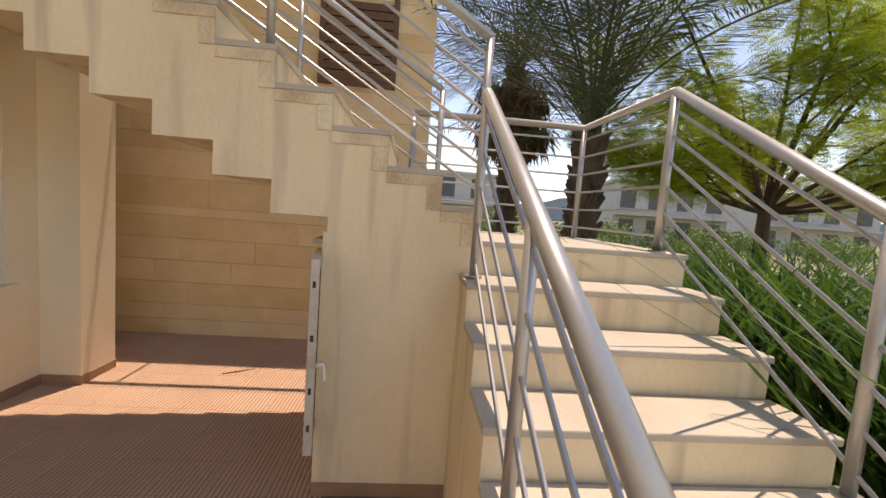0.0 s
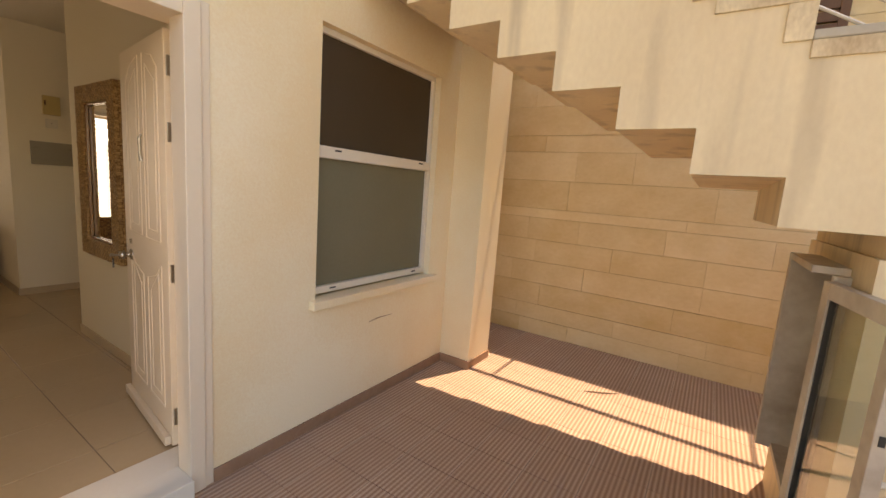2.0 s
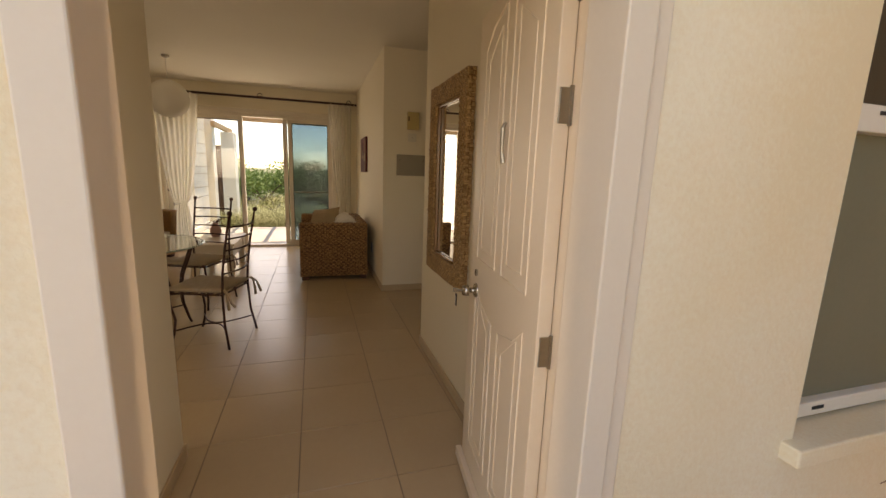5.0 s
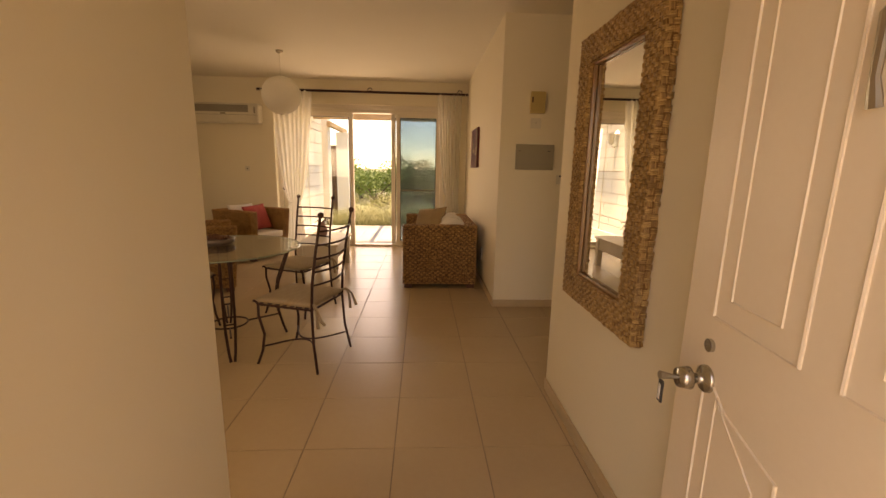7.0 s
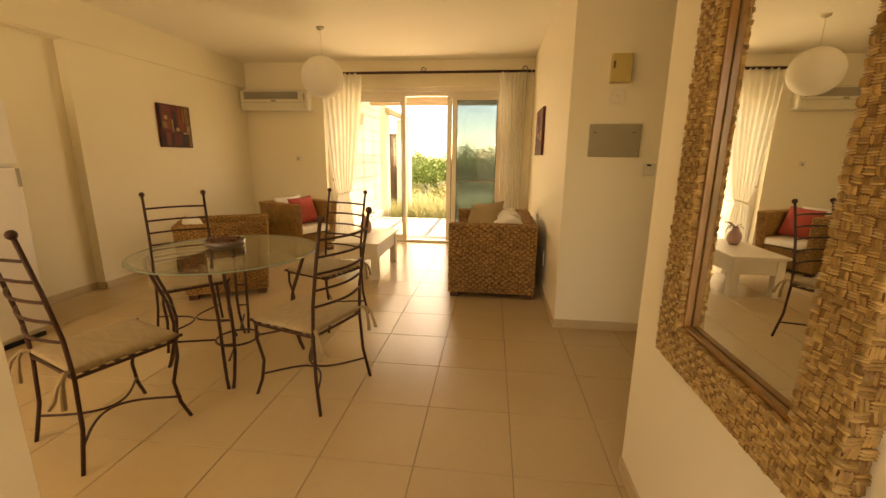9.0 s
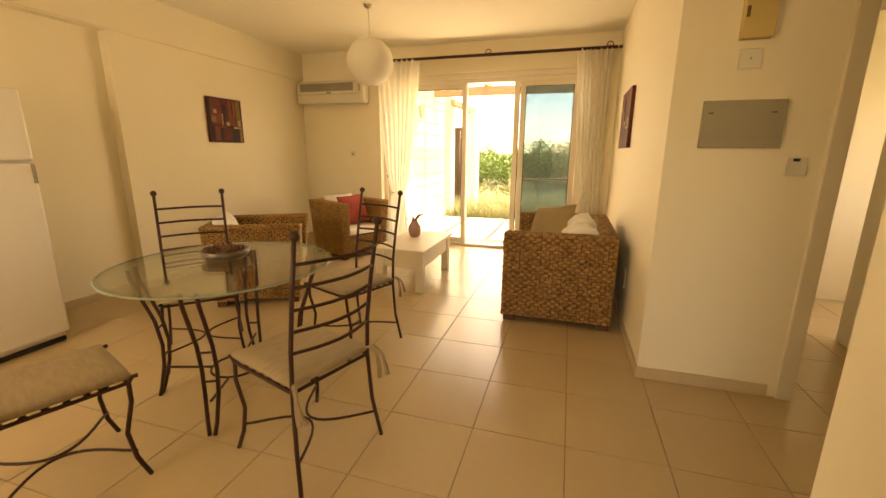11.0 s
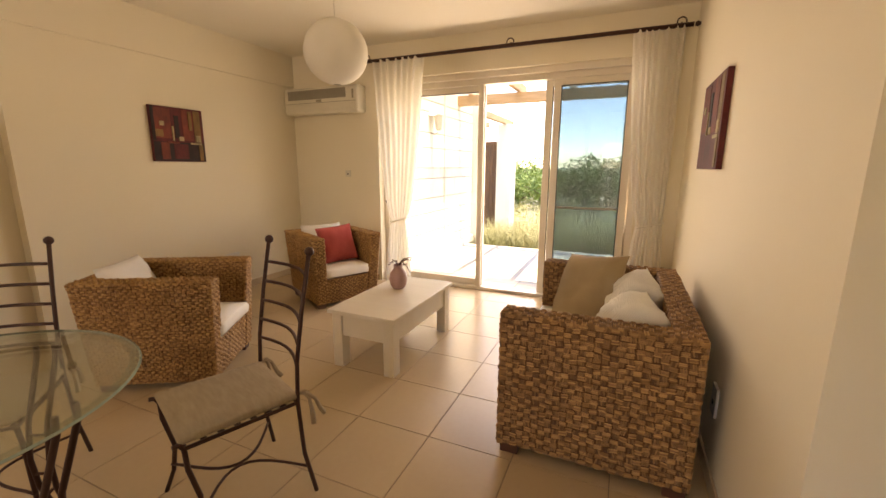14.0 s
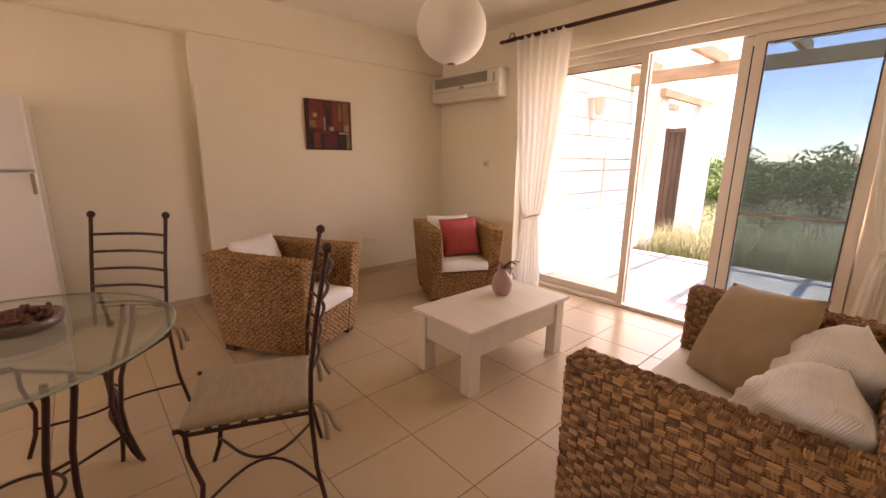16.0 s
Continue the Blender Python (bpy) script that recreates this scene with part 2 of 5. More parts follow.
SCREEN_GLASS = glass("tinted_glass", (0.36, 0.44, 0.48))
_n, _l = SCREEN_GLASS.node_tree.nodes, SCREEN_GLASS.node_tree.links
_haze, _veil, _add = _n.new("ShaderNodeBsdfTranslucent"), _n.new("ShaderNodeMixShader"), _n["Material Output"].inputs[0].links[0].from_socket
_haze.inputs[0].default_value, _veil.inputs[0].default_value = (0.66, 0.70, 0.60, 1), 0.012      # dust and fly mesh on the pane
_l.new(_add, _veil.inputs[1])
_l.new(_haze.outputs[0], _veil.inputs[2])
_l.new(_veil.outputs[0], _n["Material Output"].inputs[0])
TABLE_GLASS = glass("table_glass", (0.90, 0.94, 0.91))
BEVEL = glass("bevelled_glass", (0.74, 0.80, 0.75), 0.15)
GLASS_EDGE = paint("green_glass_edge", (0.30, 0.38, 0.32), 0.1, None, 4, 50, 0.0)
FROST = paint("frosted_grey_glass", (0.145, 0.14, 0.09), 0.4, (0.18, 0.175, 0.12), 1.5, 60, 0.03)
DARK_PANE = paint("dark_window_screen", (0.048, 0.031, 0.016), 0.55, (0.064, 0.043, 0.024), 2, 200, 0.2)
MIRROR, _tree, _bs = nodes_of("mirror_silver", 0.01, 1.0)
_bs.inputs["Base Color"].default_value = (0.86, 0.87, 0.84, 1)
TERRACE = paint("pale_terrace_tile", (0.52, 0.47, 0.39), 0.7, (0.45, 0.40, 0.32), 2, 50, 0.1, obj_random=0.3)
GROUND = paint("dry_grass_ground", (0.25, 0.225, 0.12), 0.95, (0.16, 0.19, 0.07), 0.35, 6, 0.5, mix=0.6, bump_dist=0.05)
DRY_GRASS = paint("dry_grass", (0.33, 0.30, 0.16), 0.9, (0.17, 0.20, 0.07), 1.2, 30, 0.0, island=0.5)
LEAF_GREEN = paint("bush_leaf", (0.08, 0.14, 0.035), 0.6, (0.20, 0.27, 0.07), 1.5, 30, 0.0, island=0.7)
LEAF_LIME = paint("acacia_leaf", (0.15, 0.22, 0.02), 0.55, (0.36, 0.42, 0.05), 1.5, 30, 0.0, island=0.7)
LEAF_WEED = paint("yellow_green_weed", (0.20, 0.21, 0.06), 0.8, (0.42, 0.38, 0.16), 1.5, 30, 0.0, island=0.7)
LEAF_STRAP = paint("strap_leaf", (0.035, 0.085, 0.018), 0.4, (0.09, 0.17, 0.035), 2, 30, 0.0, island=0.7)
DEAD_LEAF = paint("dead_palm_leaf", (0.10, 0.06, 0.03), 0.9, (0.20, 0.13, 0.07), 3, 30, 0.0, island=0.7)
PALM_LEAF = paint("palm_leaf", (0.05, 0.075, 0.035), 0.45, (0.11, 0.14, 0.075), 2, 30, 0.0, island=0.7)


def lit_through(m, colour, share):
    tree = m.node_tree
    tr, mx = tree.nodes.new("ShaderNodeBsdfTranslucent"), tree.nodes.new("ShaderNodeMixShader")
    tr.inputs[0].default_value, mx.inputs[0].default_value = (*colour, 1), share
    tree.links.new(tree.nodes["Principled BSDF"].outputs[0], mx.inputs[1])
    tree.links.new(tr.outputs[0], mx.inputs[2])
    tree.links.new(mx.outputs[0], tree.nodes["Material Output"].inputs[0])


lit_through(LEAF_LIME, (0.46, 0.56, 0.05), 0.5)
lit_through(LEAF_STRAP, (0.10, 0.22, 0.03), 0.25)
lit_through(LEAF_GREEN, (0.12, 0.20, 0.04), 0.25)
BARK = paint("grey_brown_bark", (0.13, 0.09, 0.06), 0.95, (0.07, 0.045, 0.03), 6, 40, 0.7, bump_dist=0.02)
# distance haze is painted into the blue of the hills
HILL = paint("painted_haze_hills", (0.20, 0.26, 0.33), 1.0, (0.24, 0.30, 0.36), 0.01, 0.1, 0.0)
FAR_WHITE = paint("far_white_render", (0.52, 0.50, 0.46), 0.9, None, 0.5, 5, 0.0)
FAR_GLASS = paint("far_dark_window", (0.04, 0.05, 0.06), 0.2)
ART = {n: paint("art_" + n, c, 0.7, (c[0] * 0.45, c[1] * 0.5, c[2] * 0.5), 7, 40, 0.3, mix=0.3, stretch=(1.6, 1, 0.7), world=True) for n, c in
       (("maroon", (0.13, 0.012, 0.012)), ("red", (0.22, 0.035, 0.02)), ("ochre", (0.27, 0.14, 0.045)), ("cream", (0.50, 0.37, 0.20)), ("dark", (0.03, 0.012, 0.012)))}

# ---- mesh helpers ----


def empty(name, place=(0, 0, 0), turn=0.0):
    ob = new(name)
    ob.empty_display_size = 0.1
    ob.matrix_world = pose(*place, 0, 0, turn)
    return ob


def part(name, bm, material, parent=None, label="", smooth=False):
    me = bpy.data.meshes.new(name)
    bm.to_mesh(me)
    bm.free()
    if smooth:
        me.polygons.foreach_set("use_smooth", [True] * len(me.polygons))
    for m in material if isinstance(material, (list, tuple)) else (material,):
        me.materials.append(m)
    ob = new(name, me)
    if parent:
        ob.parent = parent
    if label:
        ob["label"] = label
    return ob


def raw(name, verts, faces, material, parent=None, label="", smooth=False):
    me = bpy.data.meshes.new(name)
    me.from_pydata(verts, [], faces)
    me.update()
    if smooth:
        me.polygons.foreach_set("use_smooth", [True] * len(me.polygons))
    me.materials.append(material)
    ob = new(name, me)
    if parent:
        ob.parent = parent
    if label:
        ob["label"] = label
    return ob


def box(bm, lo, hi, bevel=0.0, m=None, seg=2):
    c = [(a + b) / 2 for a, b in zip(lo, hi)]
    s = [abs(b - a) for a, b in zip(lo, hi)]
    t = Matrix.Translation(c) @ Matrix.Diagonal((*s, 1))
    r = bmesh.ops.create_cube(bm, size=1, matrix=(m @ t) if m else t)
    if bevel:
        es = list({e for v in r["verts"] for e in v.link_edges})
        bmesh.ops.bevel(bm, geom=es, offset=bevel, segments=seg, affect="EDGES", profile=0.5)
    return bm


def boxes(*items, bevel=0.0, m=None):
    bm = bmesh.new()
    for lo, hi in items:
        box(bm, lo, hi, bevel, m)
    return bm


def tube(bm, pts, r, n=8, ends=True):
    """A round bar along a line of points; r is one radius or one for each point."""
    pts = [Vector(p) for p in pts]
    rs = r if isinstance(r, (list, tuple)) else [r] * len(pts)
    rings, side = [], None
    for i, p in enumerate(pts):
        d = (pts[min(i + 1, len(pts) - 1)] - pts[max(i - 1, 0)]).normalized()
        if side is None:
            side = d.orthogonal().normalized()
        side = (side - d * side.dot(d)).normalized()
        up = d.cross(side)
        rings.append([bm.verts.new(p + (side * math.cos(a) + up * math.sin(a)) * rs[i]) for a in (2 * math.pi * k / n for k in range(n))])
    for a, b in zip(rings, rings[1:]):
        for k in range(n):
            bm.faces.new((a[k], a[(k + 1) % n], b[(k + 1) % n], b[k]))
    if ends:
        bm.faces.new(rings[0][::-1])
        bm.faces.new(rings[-1])
    return bm


def bar(pts, r, n=8):
    return tube(bmesh.new(), pts, r, n)


def curve(a, b, c, n=10):
    """Points on a smooth bend from a over b to c."""
    a, b, c = Vector(a), Vector(b), Vector(c)
    return [a * (1 - t) ** 2 + b * 2 * t * (1 - t) + c * t * t for t in (i / n for i in range(n + 1))]


def arc(cx, cy, z, r, a0, a1, n=14, ry=None):
    return [(cx + r * math.cos(a), cy + (ry or r) * math.sin(a), z) for a in (radians(a0 + (a1 - a0) * i / n) for i in range(n + 1))]


def lathe(profile, n=28, bm=None):
    bm = bm or bmesh.new()
    rings = [[bm.verts.new((r * math.cos(2 * math.pi * k / n), r * math.sin(2 * math.pi * k / n), z)) for k in range(n)] for r, z in profile]
    for a, b in zip(rings, rings[1:]):
        for k in range(n):
            bm.faces.new((a[k], a[(k + 1) % n], b[(k + 1) % n], b[k]))
    return bm


def ball(r, z=0.0, u=12, v=8, m=None):
    bm = bmesh.new()
    bmesh.ops.create_uvsphere(bm, u_segments=u, v_segments=v, radius=r, matrix=m or Matrix.Translation((0, 0, z)))
    return bm


def pillow(w, h, d, seed, m, sag=0.0, n=14):
    """A stuffed cushion: pinched at the seam and corners, full and creased in the middle."""
    bm = bmesh.new()
    sides = []
    for s in (1, -1):
        grid = []
        for i in range(n + 1):
            row = []
            for j in range(n + 1):
                u, v = 2 * i / n - 1, 2 * j / n - 1
                full = (max(0.0, 1 - abs(u) ** 3) * max(0.0, 1 - abs(v) ** 3)) ** 0.5
                x, y = u * w / 2 * (1 - 0.05 * (1 - v * v)), v * h / 2 * (1 - 0.05 * (1 - u * u))
                wrinkle = noise.noise(Vector((u * 2.3 + seed, v * 2.3, s))) * 0.22 + noise.noise(Vector((u * 4 + v * 3, v * 5 + seed, s))) * 0.10
                row.append((x, y - sag * (1 - v) * full * 0.2, s * d / 2 * full * (1 + wrinkle)))
            grid.append(row)
        sides.append(grid)
    made = {}
    for k, grid in enumerate(sides):
        for i in range(n + 1):
            for j in range(n + 1):
                rim = i in (0, n) or j in (0, n)
                key = (0 if rim else k, i, j)
                if key not in made:
                    made[key] = bm.verts.new(m @ Vector(grid[i][j]))
        for i in range(n):
            for j in range(n):
                q = [made[(0 if (a in (0, n) or b in (0, n)) else k, a, b)] for a, b in ((i, j), (i + 1, j), (i + 1, j + 1), (i, j + 1))]
                bm.faces.new(q if k == 0 else q[::-1])
    return bm


def weave(o, u, v, cols, rows, depth, seed):
    """Basket weave over the rectangle o, u, v: crossing pads of three humped strands, over and under in turn. Verts and faces."""
    o, u, v = Vector(o), Vector(u), Vector(v)
    nrm = u.cross(v).normalized()
    cu, cv = u / cols, v / rows
    rnd = random.Random(seed)
    verts, faces = [], []
    for i in range(cols):
        for j in range(rows):
            flat = (i + j) % 2 == 0
            wu, wv = (1.46, 0.95) if flat else (1.36, 0.86)
            ln, wd = wu * rnd.uniform(0.92, 1.05), wv * rnd.uniform(0.88, 1.05)
            ci, cj = i + 0.5 + rnd.uniform(-0.14, 0.14), j + 0.5 + rnd.uniform(-0.14, 0.14)
            lift = depth * rnd.uniform(0.7, 1.25) * (1.0 if flat else 0.85)
            skew = rnd.uniform(-0.28, 0.28)
            for q in range(3):
                w0 = (q - 1) / 3 * wd
                up = lift * rnd.uniform(0.65, 1.25)
                k = len(verts)
                for s, hgt in ((-0.5, -0.35), (-0.26, 0.75), (0.26, 0.80), (0.5, -0.35)):
                    for e, eh in ((-0.165, 0.0), (0.0, 1.0), (0.165, 0.0)):
                        along, over = s * ln, w0 + e * wd + skew * s
                        a, b = (ci + along, cj + over) if flat else (ci + over, cj + along)
                        a, b = min(max(a, 0.0), cols), min(max(b, 0.0), rows)
                        verts.append(tuple(o + cu * a + cv * b + nrm * up * (hgt - 0.85 * (1 - eh))))
                for r in range(3):
                    for t in range(2):
                        f = (k + r * 3 + t, k + r * 3 + t + 1, k + r * 3 + t + 4, k + r * 3 + t + 3)
                        faces.append(f[::-1] if flat else f)
    return verts, faces


def joined(pieces):
    vs, fs = [], []
    for v, f in pieces:
        k = len(vs)
        vs += v
        fs += [tuple(i + k for i in q) for q in f]
    return vs, fs


def structure(ob, label, category):
    return tagged(ob, label, category, kind="structure")

# ---- structure: house shell ----
XW, XI = -2.75, -3.03          # front wall, outer and inner face
XF, XFO = -10.10, -10.40       # garden wall, inner and outer face
YL, YR, YM = -3.06, 1.47, 1.54
H = 2.80
PZ = -0.08                     # patio floor, a step below the house floor


def wall(name, items, material, label):
    return structure(part(name, boxes(*items), material), label, "wall")


# front wall: split into leaves, cream render outside and paint inside
XC = -2.89
# opening at y -2.50 to -1.30 is unseen, cut for the added kitchen lamp
front = [((XC, -6.0, -0.15), (XW, -2.50, 5.6)), ((XC, -2.50, -0.15), (XW, -1.30, 1.05)), ((XC, -2.50, 2.05), (XW, -1.30, 5.6)), ((XC, -1.30, -0.15), (XW, 0.335, 5.6)), ((XC, 0.335, 2.15), (XW, 1.35, 5.6)), ((XC, 1.35, -0.15), (XW, 1.95, 5.6)),
         ((XC, 1.95, -0.15), (XW, 3.10, 0.72)), ((XC, 1.95, 2.30), (XW, 3.10, 5.6)), ((XC, 3.10, -0.15), (XW, 3.735, 5.6)), ((-4.3, 3.615, -0.15), (XC, 3.735, 5.6)), ((-4.3, 3.735, -0.15), (-4.2, 4.71, 5.6))]
wall("wall_front", front, OUT_PLASTER, "cream rendered outside wall beside the front door")
wall("wall_front_inner", [((XI, -3.3, 0), (XC, -2.50, H)), ((XI, -2.50, 0), (XC, -1.30, 1.05)), ((XI, -2.50, 2.05), (XC, -1.30, H)), ((XI, -1.30, 0), (XC, 0.29, H)), ((XI, 0.29, 2.15), (XC, 1.36, H)), ((XI, 1.36, 0), (XC, 1.54, H))], IN_WALL, "cream painted hall wall beside the front door")
wall("pilaster_wall", [((XW, 3.365, -0.15), (-2.455, 3.735, 5.0))], OUT_PLASTER, "cream rendered pilaster beside the window")
wall("wall_hall_left", [((-4.17, -0.06, 0), (XI, 0.050, H))], IN_WALL, "cream painted hall wall")
wall("wall_mirror", [((-5.28, YM, 0), (XI, YM + 0.15, H))], IN_WALL, "cream painted hall wall with a mirror on it")
wall("wall_corridor", [((-5.28, YM + 0.15, 0), (-5.13, 4.3, H)), ((-6.9, 4.2, 0), (-5.28, 4.35, H))], IN_WALL, "cream painted corridor wall")
wall("wall_panel", [((-7.05, YR, 0), (-6.90, 2.24, H)), ((-7.05, 2.24, 2.1), (-6.90, 3.10, H)), ((-7.05, 3.10, 0), (-6.90, 4.3, H))], IN_WALL, "cream painted wall with a fuse box")
wall("wall_right", [((XF, YR, 0), (-7.05, YR + 0.15, H))], IN_WALL, "cream painted living room wall")
# opening at x -8.5 to -7.5 is unseen, cut for the added bedroom lamp
wall("wall_bedroom", [((-9.0, 4.3, 0), (-8.5, 4.4, H)), ((-7.5, 4.3, 0), (-7.05, 4.4, H)), ((-8.5, 4.3, 0), (-7.5, 4.4, 0.95)), ((-8.5, 4.3, 2.05), (-7.5, 4.4, H)), ((-9.1, YR + 0.15, 0), (-9.0, 4.3, H))], IN_WALL, "cream bedroom wall behind the door")
wall("wall_left", [((XF, YL - 0.25, 0), (-7.25, YL, H)), ((-7.25, YL - 0.25, 0), (XI, YL - 0.10, 2.41)), ((-7.25, YL - 0.25, 2.41), (XI, YL, H)),
                   ((XF, YL, 2.42), (XI, YL + 0.025, H))], IN_WALL, "cream painted living room wall with a shallow niche")
wall("wall_garden", [((XFO, YL - 0.25, 0), (XF, -2.02, H)), ((XFO, -2.02, 0), (XF + 0.03, -1.75, H)), ((XFO, -1.75, 2.42), (XF + 0.03, 1.10, H)),
                     ((XFO, 1.10, 0), (XF + 0.03, YR + 0.15, H))], IN_WALL, "cream painted wall round the sliding garden door")
structure(part("ceiling", boxes(((XFO, YL - 0.25, H), (XI, 4.4, H + 0.2))), CEIL), "white painted living room ceiling", "ceiling")
structure(part("roof_slab", boxes(((XFO - 0.3, YL - 0.4, H + 0.2), (XC, 4.44, H + 0.4))), OUT_PLASTER), "concrete roof slab of the house", "roof")

# skirtings
def skirting(items, m=SKIRT, label="beige tile skirting along the wall"):
    for lo, hi in items:
        structure(part("baseboard", boxes((lo, hi), bevel=0.003), m), label, "baseboard")


skirting([((-5.28, YM - 0.012, 0), (XI - 0.02, YM, 0.075)), ((-6.9, 1.458, 0), (-6.888, 2.16, 0.075)), ((XF, YR - 0.012, 0), (-6.9, YR, 0.075)),
          ((XF, YL, 0), (-7.25, YL + 0.012, 0.075)), ((-7.25, YL - 0.1, 0), (XI, YL - 0.088, 0.075)), ((-7.25, YL - 0.088, 0), (-7.238, YL, 0.075)),
          ((XF, YL, 0), (XF + 0.012, -2.02, 0.075)), ((XF + 0.03, -2.02, 0), (XF + 0.042, -1.78, 0.075)), ((-4.16, 0.050, 0), (XI - 0.02, 0.062, 0.075)), ((-4.182, -0.06, 0), (-4.17, 0.062, 0.075))])
skirting([((XW, 1.35, PZ), (XW + 0.012, 3.365, PZ + 0.072)), ((XW, 3.353, PZ), (-2.443, 3.365, PZ + 0.072)), ((-2.455, 3.365, PZ), (-2.443, 3.735, PZ + 0.072)), ((XW, -2.0, PZ), (XW + 0.012, 0.335, PZ + 0.072)),
          ((-0.41, 2.158, PZ), (0.30, 2.17, PZ + 0.072))], TERRA_SKIRT, "ribbed terracotta skirting along the outside wall")

# floors
structure(part("floor", boxes(((XFO, YL - 0.25, -0.06), (XC, 4.4, -0.004))), GROUT), "beige glazed tile floor", "floor")
structure(part("ground", boxes(((-900, -900, -0.5), (900, 900, -0.16))), GROUND), "dry grass and earth round the houses", "ground")
structure(part("patio_base", boxes(((XC + 0.02, -6.0, -0.159), (1.54, 4.71, PZ - 0.006)), ((-4.2, 3.735, -0.159), (XC + 0.02, 4.71, PZ - 0.006))), GROUT), "mortar bed of the patio", "pavement")
structure(part("terrace_base", boxes(((-13.1, -2.4, -0.159), (XFO, 3.5, -0.034))), GROUT), "mortar bed of the garden terrace", "pavement")
structure(part("threshold", boxes(((XI, 0.316, -0.004), (-2.862, 1.336, 0.016)), ((-2.862, 0.405, PZ - 0.004), (XW + 0.05, 1.240, 0.018)), bevel=0.004), WHITE_STONE), "pale stone door threshold", "threshold")

# unseen pale paving, added to bounce sunlight into the entrance
structure(part("courtyard", boxes(((-2.7, -14.0, -0.159), (9.0, -1.2, PZ + 0.002)), ((1.54, -1.2, -0.159), (9.0, 0.2, PZ + 0.002))), TERRACE), "unseen pale paving added to bounce light into the entrance", "pavement")
# unseen slab, added overhead to keep the sun off the entrance
structure(part("balcony_slab", boxes(((XW, 0.25, 5.4), (0.26, 2.75, 5.6))), OUT_PLASTER), "unseen cream slab added to shade the entrance", "slab")

# ---- front door ----
frame_door = structure(empty("door_1"), "white painted front door standing open into the hall", "door")
part("door_frame", boxes(((-2.86, 0.335, 0), (XW + 0.015, 0.405, 2.15)), ((-2.86, 1.240, PZ), (XW + 0.015, 1.31, 2.15)), ((-2.86, 1.31, PZ), (XW + 0.006, 1.35, 2.15)), ((-2.86, 0.405, 2.07), (XW + 0.015, 1.240, 2.15)), ((XI - 0.01, 0.29, 0), (XC - 0.002, 0.315, 2.15)), ((XI - 0.01, 1.337, 0), (XC - 0.002, 1.36, 2.15)), ((XI - 0.01, 0.315, 2.10), (XC - 0.002, 1.337, 2.15)), bevel=0.004), DOOR_PAINT, frame_door)
leafm = pose(-3.035, 1.312, 0.02, 0, 0, 173.0)
lf = bmesh.new()
box(lf, (0, -0.022, 0), (0.775, 0.022, 2.06), 0.003, leafm)
leaf = part("leaf", lf, DOOR_PAINT, frame_door)
for x0, x1, za, zi, zo in ((0.10, 0.34, 1.06, 2.0, 1.9), (0.66, 0.42, 1.06, 2.0, 1.9), (0.10, 0.34, 0.18, 0.84, 0.94), (0.66, 0.42, 0.18, 0.84, 0.94)):
    bm = bmesh.new()
    for y in (0.0225, -0.0225):
        tube(bm, [leafm @ Vector(p) for p in ((x0, y, za), (x0, y, zo), (x0 + (x1 - x0) * 0.35, y, zo + (zi - zo) * 0.65), (x1, y, zi), (x1, y, za), (x0, y, za))], 0.0042, 6, False)
        q = 0.05 if x1 > x0 else -0.05
        tube(bm, [leafm @ Vector(p) for p in ((x0 + q, y, za + 0.05), (x0 + q, y, zo - 0.05), (x1 - q, y, zi - 0.06), (x1 - q, y, za + 0.05), (x0 + q, y, za + 0.05))], 0.0030, 6, False)
    part("panel_moulding", bm, DOOR_PAINT, leaf)
bm = bmesh.new()
box(bm, (0.02, 0.022, 0.0), (0.80, 0.05, 0.05), 0.004, leafm)
part("weather_bar", bm, DOOR_PAINT, leaf)
for zz in (0.16, 0.92, 1.60, 1.90):
    bm = bmesh.new()
    box(bm, (-0.006, -0.018, zz - 0.045), (0.001, 0.012, zz + 0.045), 0.001, leafm)
    hinge = part("hinge", bm, BRASS, frame_door, "dull steel hinge")
    part("hinge_pin", bar([leafm @ Vector((-0.004, -0.02, zz - 0.05)), leafm @ Vector((-0.004, -0.02, zz + 0.05))], 0.006), BRASS, hinge)
kx, kz = 0.655, 0.915
for s in (1, -1):
    knob = part("door_knob", bar([leafm @ Vector((kx, s * 0.02, kz)), leafm @ Vector((kx, s * 0.03, kz)), leafm @ Vector((kx, s * 0.032, kz)), leafm @ Vector((kx, s * 0.055, kz)), leafm @ Vector((kx, s * 0.06, kz)), leafm @ Vector((kx, s * 0.085, kz))],
                                 [0.032, 0.030, 0.012, 0.012, 0.026, 0.022], 14), CHROME, leaf, "brushed steel knob", True)
part("lock_cylinder", bar([leafm @ Vector((kx + 0.0, 0.02, kz + 0.08)), leafm @ Vector((kx, 0.03, kz + 0.08))], 0.015, 12), CHROME, leaf, "steel lock cylinder")
part("key", bar([leafm @ Vector((kx, 0.085, kz)), leafm @ Vector((kx, 0.125, kz + 0.004))], [0.004, 0.010], 8), BRASS, leaf, "key in the knob")
bm = bmesh.new()
box(bm, (kx + 0.012, 0.105, kz - 0.075), (kx + 0.032, 0.111, kz - 0.02), 0.003, leafm)
part("key_tag", bm, RUBBER, leaf, "black framed key tag")
bm = bmesh.new()
box(bm, (kx + 0.017, 0.1105, kz - 0.068), (kx + 0.027, 0.1115, kz - 0.03), 0.0, leafm)
part("tag_paper", bm, WHITE_ENAMEL, leaf, "white paper of the key tag")
# hanging knocker on the leaf
bm = bmesh.new()
